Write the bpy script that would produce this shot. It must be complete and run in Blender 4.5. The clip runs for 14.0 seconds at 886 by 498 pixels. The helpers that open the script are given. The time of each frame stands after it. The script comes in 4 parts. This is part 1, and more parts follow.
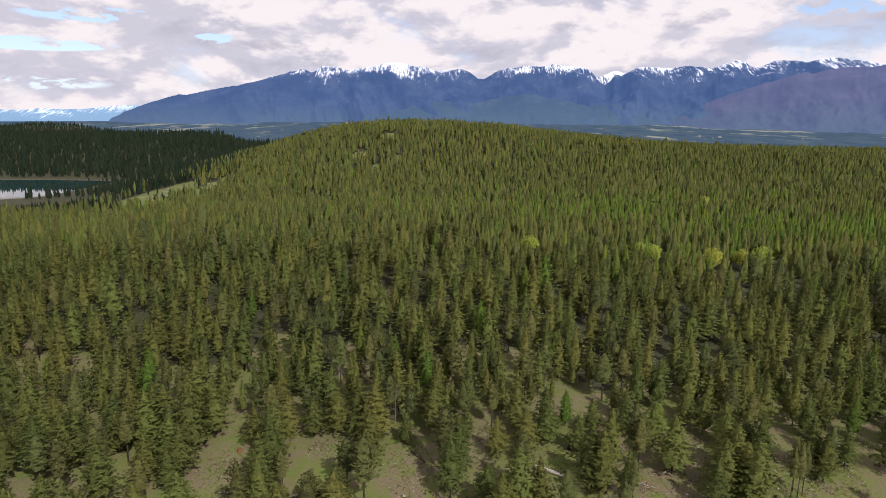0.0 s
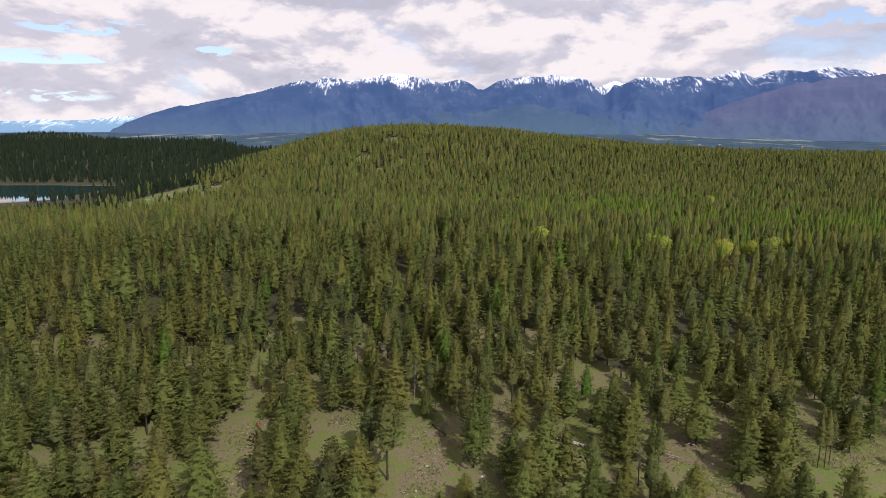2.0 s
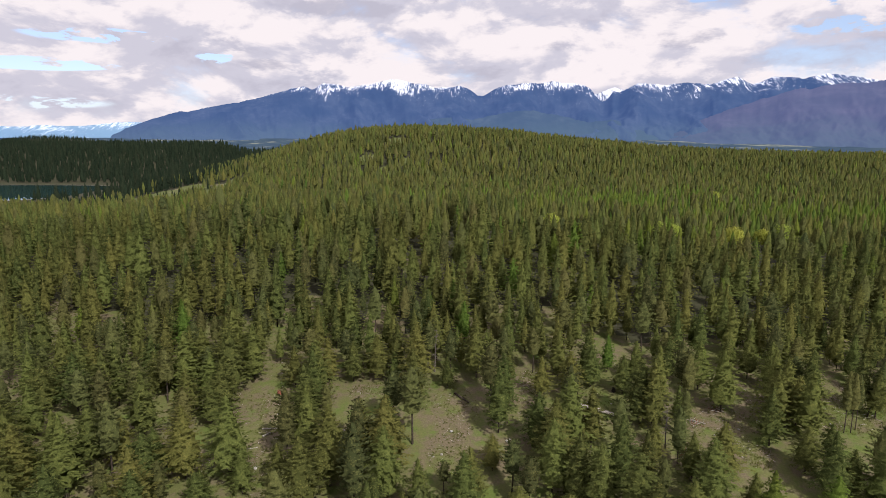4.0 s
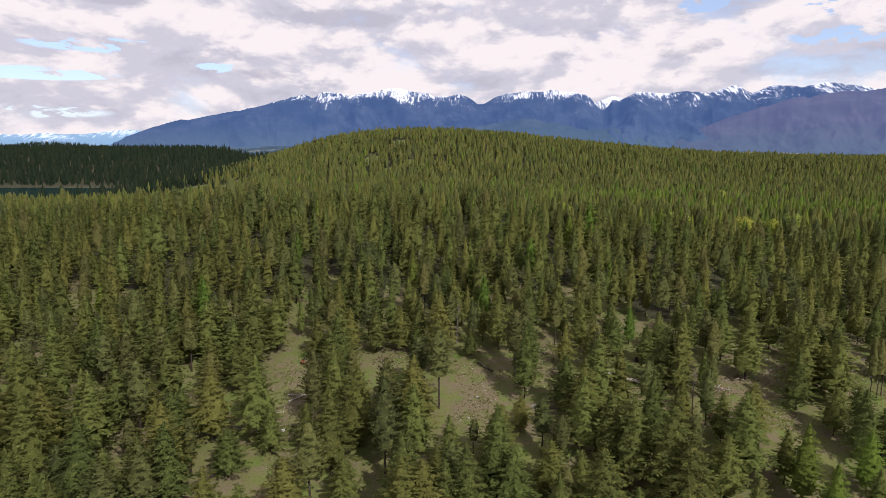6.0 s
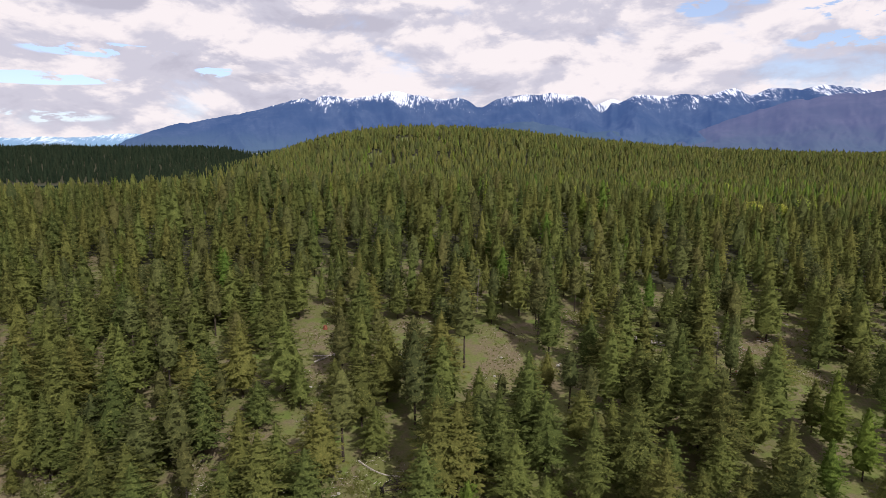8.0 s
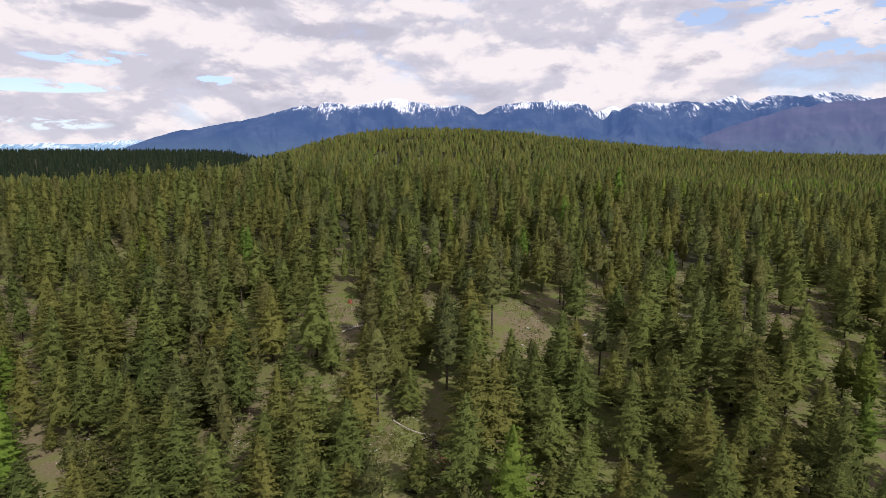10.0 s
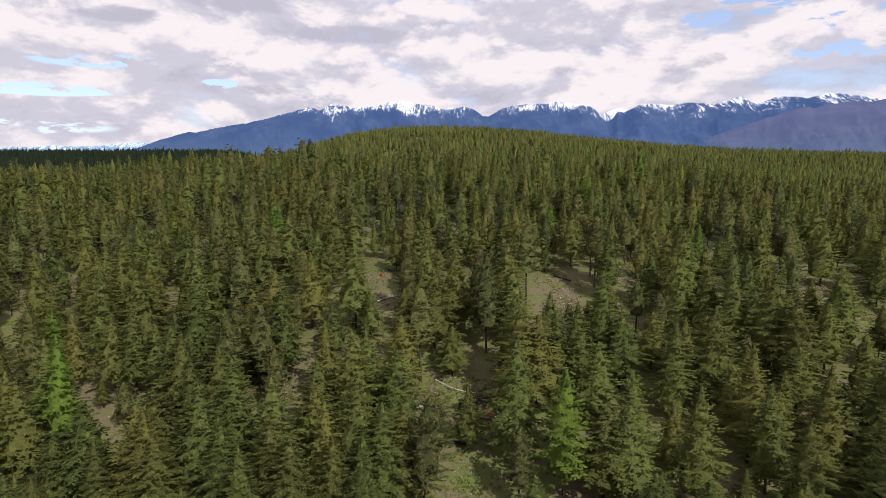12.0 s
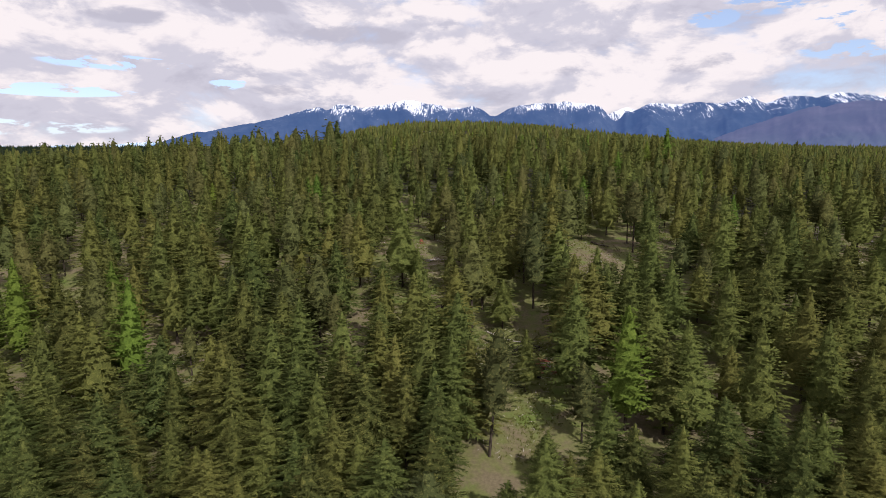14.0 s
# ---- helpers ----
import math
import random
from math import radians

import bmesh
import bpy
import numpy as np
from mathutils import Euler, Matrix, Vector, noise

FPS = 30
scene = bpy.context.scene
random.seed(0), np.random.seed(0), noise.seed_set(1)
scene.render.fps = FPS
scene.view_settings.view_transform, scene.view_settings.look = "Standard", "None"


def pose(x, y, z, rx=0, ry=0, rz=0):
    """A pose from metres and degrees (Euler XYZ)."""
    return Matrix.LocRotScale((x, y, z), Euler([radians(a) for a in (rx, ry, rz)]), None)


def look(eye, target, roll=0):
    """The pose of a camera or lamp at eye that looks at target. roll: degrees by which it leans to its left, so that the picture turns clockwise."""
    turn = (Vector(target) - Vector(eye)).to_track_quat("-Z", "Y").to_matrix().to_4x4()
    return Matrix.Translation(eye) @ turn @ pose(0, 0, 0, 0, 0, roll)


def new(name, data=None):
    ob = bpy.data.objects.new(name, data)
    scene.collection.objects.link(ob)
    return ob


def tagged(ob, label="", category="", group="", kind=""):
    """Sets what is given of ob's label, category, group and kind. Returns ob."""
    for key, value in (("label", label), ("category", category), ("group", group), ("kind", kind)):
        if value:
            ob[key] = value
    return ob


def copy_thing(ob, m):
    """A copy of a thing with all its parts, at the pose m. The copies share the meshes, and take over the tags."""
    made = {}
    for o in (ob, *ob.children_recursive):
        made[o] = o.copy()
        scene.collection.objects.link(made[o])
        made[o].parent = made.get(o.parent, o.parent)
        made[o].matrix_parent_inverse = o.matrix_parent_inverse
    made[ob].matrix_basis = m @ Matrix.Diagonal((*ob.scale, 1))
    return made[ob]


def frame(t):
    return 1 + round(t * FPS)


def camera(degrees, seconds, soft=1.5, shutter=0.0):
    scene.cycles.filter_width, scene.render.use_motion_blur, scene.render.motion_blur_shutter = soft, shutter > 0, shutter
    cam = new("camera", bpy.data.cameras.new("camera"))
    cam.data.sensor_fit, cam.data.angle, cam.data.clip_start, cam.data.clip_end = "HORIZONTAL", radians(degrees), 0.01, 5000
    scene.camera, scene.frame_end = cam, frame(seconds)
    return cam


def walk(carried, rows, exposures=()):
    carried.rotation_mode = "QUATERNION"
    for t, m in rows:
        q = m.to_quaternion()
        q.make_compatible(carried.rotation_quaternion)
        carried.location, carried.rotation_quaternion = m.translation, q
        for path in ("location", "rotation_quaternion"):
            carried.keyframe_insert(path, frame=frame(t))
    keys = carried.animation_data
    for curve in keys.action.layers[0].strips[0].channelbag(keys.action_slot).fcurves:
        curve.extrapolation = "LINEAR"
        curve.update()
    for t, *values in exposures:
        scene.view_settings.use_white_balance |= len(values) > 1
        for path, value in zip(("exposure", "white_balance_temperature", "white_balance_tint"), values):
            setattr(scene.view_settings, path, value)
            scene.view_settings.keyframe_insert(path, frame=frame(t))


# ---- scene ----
cam = camera(70, 14.0, 0.8)


def aim(x, y, z, turn, pitch, roll):
    """A camera pose: turn to the left of north, pitch above the level, roll, in degrees."""
    return pose(x, y, z, 0, 0, turn) @ pose(0, 0, 0, 90 + pitch) @ pose(0, 0, 0, 0, 0, roll)


walk(cam, [
    (0.0, aim(0.00, 0.00, 62.00, -0.02, -11.95, 0.15)),
    (0.5, aim(-0.94, -0.25, 60.16, -0.02, -11.76, 0.08)),
    (1.0, aim(-1.88, -0.50, 58.33, -0.04, -11.48, 0.08)),
    (1.5, aim(-2.85, -0.75, 56.50, -0.02, -11.20, -0.02)),
    (2.0, aim(-3.85, -1.00, 54.69, -0.04, -10.96, -0.00)),
    (2.5, aim(-4.87, -1.25, 52.90, -0.03, -10.77, -0.08)),
    (3.0, aim(-5.91, -1.49, 51.12, -0.05, -10.63, -0.02)),
    (5.5, aim(-11.53, -3.15, 42.14, -0.16, -9.76, 0.09)),
    (6.0, aim(-12.57, -3.61, 40.40, -0.18, -9.53, 0.07)),
    (6.5, aim(-13.61, -4.08, 38.66, -0.20, -9.36, 0.03)),
    (7.0, aim(-14.66, -4.54, 36.93, -0.23, -9.27, 0.04)),
    (7.5, aim(-15.73, -5.01, 35.20, -0.26, -9.22, -0.02)),
    (8.0, aim(-16.83, -5.48, 33.48, -0.27, -9.18, -0.01)),
    (10.5, aim(-22.49, -7.55, 26.16, -0.19, -8.37, 0.06)),
    (11.0, aim(-23.71, -8.05, 24.89, -0.01, -8.31, -0.03)),
    (11.5, aim(-24.98, -8.58, 23.59, 0.13, -8.26, -0.11)),
    (12.0, aim(-26.33, -9.15, 22.24, 0.18, -8.26, -0.06)),
    (12.5, aim(-27.77, -9.75, 20.81, 0.18, -8.27, -0.04)),
    (13.0, aim(-29.27, -10.40, 19.32, 0.23, -8.26, -0.02)),
    (13.5, aim(-30.84, -11.10, 17.78, 0.43, -8.24, -0.04)),
    (14.0, aim(-32.44, -11.84, 16.22, 0.77, -8.22, -0.06)),
], [(0.0, 0.3)])

# ---- light: a bright sky of broken cloud, the sun high behind the camera's right shoulder ----
SUN_ELEVATION, SUN_AZIMUTH = radians(43), radians(148)
sun_data = bpy.data.lights.new("sun", "SUN")
sun_data.energy, sun_data.angle, sun_data.color = 3.5, radians(0.7), (1.0, 0.95, 0.87)
sun = new("sun", sun_data)
sun.matrix_world = look((0, 0, 0), (-math.sin(SUN_AZIMUTH) * math.cos(SUN_ELEVATION),
                                    -math.cos(SUN_AZIMUTH) * math.cos(SUN_ELEVATION), -math.sin(SUN_ELEVATION)))


class Nodes:
    """Short hand for building a node tree."""

    def __init__(self, tree):
        self.tree = tree
        tree.nodes.clear()

    def add(self, kind, inputs=None, **settings):
        node = self.tree.nodes.new(kind)
        for key, value in settings.items():
            setattr(node, key, value)
        for key, value in (inputs or {}).items():
            if isinstance(value, bpy.types.NodeSocket):
                self.tree.links.new(value, node.inputs[key])
            else:
                node.inputs[key].default_value = value
        return node

    def math(self, operation, a, b=0.0, c=0.0, clamp=False):
        return self.add("ShaderNodeMath", {0: a, 1: b, 2: c}, operation=operation, use_clamp=clamp).outputs[0]

    def mix(self, fac, a, b, blend="MIX"):
        node = self.add("ShaderNodeMix", data_type="RGBA", blend_type=blend)
        for n, value in ((0, fac), (6, a), (7, b)):
            if isinstance(value, bpy.types.NodeSocket):
                self.tree.links.new(value, node.inputs[n])
            else:
                node.inputs[n].default_value = value
        return node.outputs[2]

    def ramp(self, fac, low, high):
        return self.add("ShaderNodeMapRange", {0: fac, 1: low, 2: high}, interpolation_type="SMOOTHSTEP").outputs[0]

    def noise(self, vector, scale, detail=4.0, rough=0.55, distortion=0.0):
        return self.add("ShaderNodeTexNoise", {"Vector": vector, "Scale": scale, "Detail": detail, "Roughness": rough,
                                               "Distortion": distortion}).outputs[0]


# patches of the northern sky, as bearing, height, half width, half height: blue gaps, and clouds with heavy grey undersides
GAPS = [(0.425, 0.215, 0.07, 0.030), (0.55, 0.178, 0.10, 0.030), (0.53, 0.138, 0.08, 0.015), (0.36, 0.190, 0.035, 0.014),
        (-0.53, 0.089, 0.11, 0.011), (-0.45, 0.128, 0.10, 0.012), (-0.325, 0.108, 0.030, 0.013), (-0.58, 0.040, 0.14, 0.012)]
HEAVY = [(-0.29, 0.220, 0.11, 0.020), (-0.13, 0.180, 0.09, 0.016), (-0.255, 0.099, 0.06, 0.011), (0.34, 0.134, 0.08, 0.020), (-0.43, 0.190, 0.07, 0.014),
         (0.138, 0.130, 0.09, 0.016), (0.50, 0.100, 0.10, 0.016)]


def make_sky():
    world = bpy.data.worlds.new("sky")
    scene.world = world
    world.use_nodes = True
    n = Nodes(world.node_tree)
    way = n.add("ShaderNodeTexCoord").outputs["Generated"]
    split = n.add("ShaderNodeSeparateXYZ", {0: way})
    up = n.math("MAXIMUM", split.outputs[2], 0.0)

    def billow(scale, seed, detail, lift=0.0, squash=1.9):
        """Noise over the dome, flattened towards the level, as heaped clouds are."""
        spot = n.add("ShaderNodeCombineXYZ", {0: split.outputs[0], 1: split.outputs[1],
                                              2: n.math("MULTIPLY_ADD", n.math("ADD", up, lift), squash, seed)})
        return n.noise(spot.outputs[0], scale, detail, 0.60, 0.25)

    def blob(x, z, wide, high):
        """One at the middle of a patch of the northern sky, falling to nothing at its rim."""
        across = n.math("DIVIDE", n.math("SUBTRACT", split.outputs[0], x), wide)
        above = n.math("DIVIDE", n.math("SUBTRACT", split.outputs[2], z), high)
        rim = n.math("ADD", n.math("MULTIPLY", across, across), n.math("MULTIPLY", above, above))
        front = n.math("GREATER_THAN", split.outputs[1], 0.0)
        return n.math("MULTIPLY", n.ramp(rim, 1.0, 0.0), front)

    def total(blobs):
        out = blobs[0]
        for b in blobs[1:]:
            out = n.math("ADD", out, b)
        return out

    big, big_above = billow(6.0, 3.7, 10, 0.0, 2.2), billow(6.0, 3.7, 6, 0.022, 2.2)
    broad = billow(2.2, 9.1, 2, 0.0, 3.5)
    gaps = n.math("MULTIPLY", total([blob(*b) for b in GAPS]), n.math("MULTIPLY", n.ramp(billow(15.0, 5.5, 7, 0.0, 4.0), 0.42, 0.62), 1.5))
    heavy = total([blob(*b) for b in HEAVY])
    cover = n.ramp(n.math("SUBTRACT", n.math("ADD", big, n.math("MULTIPLY", broad, 0.3)), n.math("MULTIPLY", gaps, 0.60)), 0.33, 0.58)
    relief = n.math("SUBTRACT", big, big_above)
    light = n.math("SUBTRACT", n.math("MULTIPLY_ADD", relief, 3.0, n.math("MULTIPLY", n.math("SUBTRACT", broad, 0.5), -0.3)),
                   n.math("MULTIPLY", heavy, 0.12))
    heap = n.math("ABSOLUTE", n.math("MULTIPLY_ADD", billow(11.0, 1.3, 5, 0.0, 2.0), 2.0, -1.0))
    light = n.math("ADD", light, n.math("MULTIPLY", n.math("SUBTRACT", heap, 0.16), 0.30))
    lump_at = n.add("ShaderNodeCombineXYZ", {0: n.math("MULTIPLY_ADD", big, 0.16, split.outputs[0]), 1: split.outputs[1],
                                             2: n.math("MULTIPLY_ADD", up, 2.1, n.math("MULTIPLY", big_above, 0.16))})
    lumps = n.add("ShaderNodeTexVoronoi", {"Vector": lump_at.outputs[0], "Scale": 11.0, "Detail": 2.0, "Roughness": 0.55, "Smoothness": 0.6},
                  feature="SMOOTH_F1").outputs["Distance"]
    light = n.math("ADD", light, n.math("MULTIPLY", n.math("SUBTRACT", 0.70, lumps), 0.60))
    shade = n.ramp(n.math("MULTIPLY_ADD", n.ramp(up, 0.13, 0.05), -0.06, light), -0.38, 0.10)
    cloud = n.mix(shade, (0.68, 0.655, 0.765, 1), (1.02, 0.935, 0.965, 1))
    cloud = n.mix(n.math("MULTIPLY", n.ramp(n.math("ADD", heavy, n.math("MULTIPLY", relief, -5.0)), 0.25, 1.0), 0.65), cloud, (0.52, 0.50, 0.61, 1))
    air = n.add("ShaderNodeTexSky", sky_type="NISHITA", sun_disc=False, sun_elevation=SUN_ELEVATION, sun_rotation=SUN_AZIMUTH,
                altitude=1100.0)
    blue = n.mix(1.0, air.outputs[0], (0.145, 0.148, 0.18, 1), "MULTIPLY")
    thin = n.ramp(up, 0.0, 0.09)
    veil = n.mix(n.math("MULTIPLY_ADD", thin, -0.50, 0.82), blue, (0.80, 0.86, 0.97, 1))
    colour = n.mix(cover, veil, cloud)
    back = n.add("ShaderNodeBackground", {"Color": colour, "Strength": 0.77})
    n.add("ShaderNodeOutputWorld", {0: back.outputs[0]})


make_sky()


# ---- materials ----
def material(name):
    mat = bpy.data.materials.new(name)
    mat.use_nodes = True
    return mat, Nodes(mat.node_tree)


def finish(n, shader):
    n.add("ShaderNodeOutputMaterial", {0: shader})


def surface(n, colour, rough=0.9, bump=None, strength=0.4, distance=0.1):
    inputs = {"Base Color": colour, "Roughness": rough, "Specular IOR Level": 0.2}
    if bump is not None:
        inputs["Normal"] = n.add("ShaderNodeBump", {"Height": bump, "Strength": strength, "Distance": distance}).outputs[0]
    return n.add("ShaderNodeBsdfPrincipled", inputs).outputs[0]


def foliage(name, dark, light, lit_tuft, spread=0.16):
    """Needles: a tone for each tree and each stand, lit tufts and shaded gaps painted in by noise, some light shining
    through.
    """
    mat, n = material(name)
    place = n.add("ShaderNodeNewGeometry")
    own = n.add("ShaderNodeObjectInfo").outputs["Random"]
    stand = n.noise(place.outputs["Position"], spread * 0.2, 2.0)
    each = n.math("FRACT", n.math("ADD", own, n.add("ShaderNodeAttribute", attribute_name="tree_tone").outputs["Fac"]))
    tone = n.ramp(n.math("ADD", n.math("MULTIPLY", each, 0.55), n.math("MULTIPLY", stand, 0.75)), 0.30, 1.00)
    colour = n.mix(tone, dark, light)
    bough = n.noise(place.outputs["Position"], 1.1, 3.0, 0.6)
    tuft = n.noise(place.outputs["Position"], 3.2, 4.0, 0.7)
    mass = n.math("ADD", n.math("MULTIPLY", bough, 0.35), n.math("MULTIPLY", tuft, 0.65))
    # noise paints sunlit tufts, then the shade of gaps between them, into the colour
    colour = n.mix(n.math("MULTIPLY", n.ramp(mass, 0.49, 0.63), 0.56), colour, lit_tuft)
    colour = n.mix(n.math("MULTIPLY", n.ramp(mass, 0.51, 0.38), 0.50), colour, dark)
    turn = n.math("FRACT", n.math("MULTIPLY", each, 7.31))
    colour = n.add("ShaderNodeHueSaturation", {"Hue": n.math("MULTIPLY_ADD", turn, 0.046, 0.476), "Saturation": 1.0, "Value": 1.0, "Fac": 1.0,
                                               "Color": colour}).outputs[0]
    normal = n.add("ShaderNodeBump", {"Height": mass, "Strength": 0.55, "Distance": 0.4}).outputs[0]
    diffuse = n.add("ShaderNodeBsdfDiffuse", {"Color": colour, "Normal": normal}).outputs[0]
    through_light = n.add("ShaderNodeBsdfTranslucent", {"Color": colour, "Normal": normal}).outputs[0]
    finish(n, n.add("ShaderNodeMixShader", {0: 0.38, 1: diffuse, 2: through_light}).outputs[0])
    return mat


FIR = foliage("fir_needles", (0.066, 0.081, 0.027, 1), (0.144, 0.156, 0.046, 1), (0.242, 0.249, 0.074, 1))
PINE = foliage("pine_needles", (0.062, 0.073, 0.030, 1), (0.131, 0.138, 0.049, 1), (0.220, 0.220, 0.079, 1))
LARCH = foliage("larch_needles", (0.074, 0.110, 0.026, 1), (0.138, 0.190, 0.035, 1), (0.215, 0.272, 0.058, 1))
# conifers under cloud: the shade is put into this darker needle colour
SHADED_NEEDLES = foliage("shaded_needles", (0.015, 0.025, 0.016, 1), (0.031, 0.043, 0.026, 1), (0.048, 0.062, 0.036, 1))
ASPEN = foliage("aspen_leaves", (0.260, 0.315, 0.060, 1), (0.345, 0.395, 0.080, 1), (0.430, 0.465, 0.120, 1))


def bark_material(name, dark, light):
    mat, n = material(name)
    place = n.add("ShaderNodeTexCoord").outputs["Object"]
    grain = n.noise(n.add("ShaderNodeMapping", {0: place, 3: (9.0, 9.0, 1.5)}).outputs[0], 1.0, 5.0)
    finish(n, surface(n, n.mix(n.ramp(grain, 0.35, 0.68), dark, light), 0.95, grain, 0.8, 0.03))
    return mat


BARK = bark_material("bark", (0.022, 0.017, 0.014, 1), (0.085, 0.066, 0.052, 1))
GREY_WOOD = bark_material("weathered_wood", (0.18, 0.16, 0.14, 1), (0.46, 0.42, 0.38, 1))
RED_WOOD = bark_material("broken_red_wood", (0.10, 0.035, 0.022, 1), (0.26, 0.10, 0.065, 1))


def ground_material():
    """Spring grass and tan needle litter near by, the dark forest floor and the fields of the valley farther off."""
    mat, n = material("forest_ground")
    place = n.add("ShaderNodeNewGeometry").outputs["Position"]
    wide, fine, mid = n.noise(place, 0.07, 4.0), n.noise(place, 3.0, 6.0, 0.7), n.noise(place, 0.45, 5.0, 0.6)
    grass = n.mix(fine, (0.054, 0.066, 0.022, 1), (0.180, 0.182, 0.066, 1))
    lush = n.ramp(n.noise(place, 0.22, 5.0, 0.65), 0.49, 0.64)
    grass = n.mix(n.math("MULTIPLY", lush, 0.65), grass, n.mix(fine, (0.050, 0.085, 0.014, 1), (0.130, 0.190, 0.036, 1)))
    litter = n.mix(fine, (0.056, 0.045, 0.029, 1), (0.225, 0.182, 0.116, 1))
    blend = n.ramp(n.math("ADD", n.math("MULTIPLY", wide, 0.5), n.math("MULTIPLY", mid, 0.7)), 0.52, 0.72)
    finish(n, surface(n, n.mix(blend, grass, litter), 1.0, fine, 0.5, 0.12))
    return mat


def floor_material():
    """The shaded floor of the dense wood: dark needle litter, moss and twigs."""
    mat, n = material("needle_litter")
    place = n.add("ShaderNodeNewGeometry").outputs["Position"]
    fine = n.noise(place, 2.0, 6.0, 0.7)
    finish(n, surface(n, n.mix(n.noise(place, 0.2, 4.0), n.mix(fine, (0.024, 0.021, 0.015, 1), (0.070, 0.058, 0.042, 1)),
                               n.mix(fine, (0.026, 0.034, 0.015, 1), (0.062, 0.070, 0.030, 1))), 1.0, fine, 0.5, 0.12))
    return mat


def valley_material():
    mat, n = material("valley_land")
    place = n.add("ShaderNodeNewGeometry").outputs["Position"]
    lying = n.add("ShaderNodeMapping", {0: place, 3: (1.0, 0.30, 1.0)}).outputs[0]
    wood = n.mix(n.ramp(n.noise(lying, 0.016, 8.0, 0.75), 0.32, 0.68), (0.012, 0.020, 0.017, 1), (0.044, 0.058, 0.042, 1))
    open_part = n.noise(lying, 0.0016, 2.0, 0.5)
    plots = n.ramp(n.math("ADD", n.noise(lying, 0.0075, 6.0, 0.7), n.math("MULTIPLY", open_part, 0.35)), 0.72, 0.82)
    land = n.mix(n.math("MULTIPLY", plots, 0.75), wood, n.mix(n.noise(lying, 0.02, 3.0), (0.20, 0.22, 0.12, 1), (0.30, 0.27, 0.19, 1)))
    shader = n.add("ShaderNodeBsdfDiffuse", {"Color": land}).outputs[0]
    # faint blue emission stands in for haze over the far land
    haze_glow = n.add("ShaderNodeEmission", {"Color": (0.028, 0.050, 0.112, 1), "Strength": 1.0}).outputs[0]
    finish(n, n.add("ShaderNodeAddShader", {0: shader, 1: haze_glow}).outputs[0])
    return mat


def mountain_material(name, snow_line, low, high, haze_glow, foot, amount=1.0):
    """A far range: woods at its foot, dark forest, barer slopes, snow on the tops; blue haze is painted over it as
    emission.
    """
    mat, n = material(name)
    geo = n.add("ShaderNodeNewGeometry")
    z = n.add("ShaderNodeSeparateXYZ", {0: geo.outputs["Position"]}).outputs[2]
    patch = n.noise(geo.outputs["Position"], 0.0045, 7.0, 0.6)
    down = n.add("ShaderNodeMapping", {0: geo.outputs["Position"], 3: (1.0, 0.15, 0.22)}).outputs[0]
    streak, grain = n.noise(down, 0.050, 6.0, 0.7), n.noise(down, 0.15, 4.0, 0.7)
    land = n.mix(n.ramp(patch, 0.34, 0.70), low, high)
    woods = n.noise(geo.outputs["Position"], 0.022, 6.0, 0.7)
    land = n.mix(n.math("MULTIPLY", n.ramp(woods, 0.58, 0.40), 0.45), land, low)
    land = n.mix(n.ramp(n.math("MULTIPLY_ADD", patch, 150.0, z), 250.0, 60.0), land, foot)
    edge = n.math("ADD", z, n.math("ADD", n.math("MULTIPLY", n.math("SUBTRACT", streak, 0.5), 380.0),
                                   n.math("ADD", n.math("MULTIPLY", n.math("SUBTRACT", patch, 0.5), 340.0),
                                          n.math("MULTIPLY", n.math("SUBTRACT", grain, 0.5), 380.0))))
    snow = n.math("MULTIPLY", n.ramp(edge, snow_line - 16, snow_line + 60), amount)
    colour = n.mix(snow, land, (0.68, 0.70, 0.76, 1))
    shader = n.add("ShaderNodeBsdfDiffuse", {"Color": colour}).outputs[0]
    # haze of the distance, added as an even blue emission
    air = n.add("ShaderNodeEmission", {"Color": haze_glow, "Strength": 1.0}).outputs[0]
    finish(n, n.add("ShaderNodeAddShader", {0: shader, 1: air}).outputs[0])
    return mat


def water_material():
    mat, n = material("lake_water")
    place = n.add("ShaderNodeNewGeometry").outputs["Position"]
    ripple = n.noise(place, 0.8, 3.0)
    bump = n.add("ShaderNodeBump", {"Height": ripple, "Strength": 0.02, "Distance": 0.05}).outputs[0]
    finish(n, n.add("ShaderNodeBsdfPrincipled", {"Base Color": (0.012, 0.035, 0.040, 1), "Roughness": 0.02, "IOR": 1.33,
                                                 "Normal": bump}).outputs[0])
    return mat


def meadow_material():
    """Open spring pasture: short green grass with paler dry strips."""
    mat, n = material("meadow_grass")
    place = n.add("ShaderNodeNewGeometry").outputs["Position"]
    fine = n.noise(place, 0.8, 6.0, 0.7)
    green = n.mix(fine, (0.060, 0.080, 0.024, 1), (0.150, 0.165, 0.060, 1))
    dry = n.mix(fine, (0.120, 0.105, 0.060, 1), (0.260, 0.220, 0.140, 1))
    finish(n, surface(n, n.mix(n.ramp(n.noise(place, 0.06, 3.0), 0.54, 0.64), green, dry), 1.0, fine, 0.4, 0.1))
    return mat


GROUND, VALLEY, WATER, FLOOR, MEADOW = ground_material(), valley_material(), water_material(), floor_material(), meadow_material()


def sand_material():
    mat, n = material("lake_shore_sand")
    place = n.add("ShaderNodeNewGeometry").outputs["Position"]
    finish(n, surface(n, n.mix(n.noise(place, 0.2, 5.0), (0.10, 0.092, 0.068, 1), (0.20, 0.175, 0.135, 1))))
    return mat


SAND = sand_material()


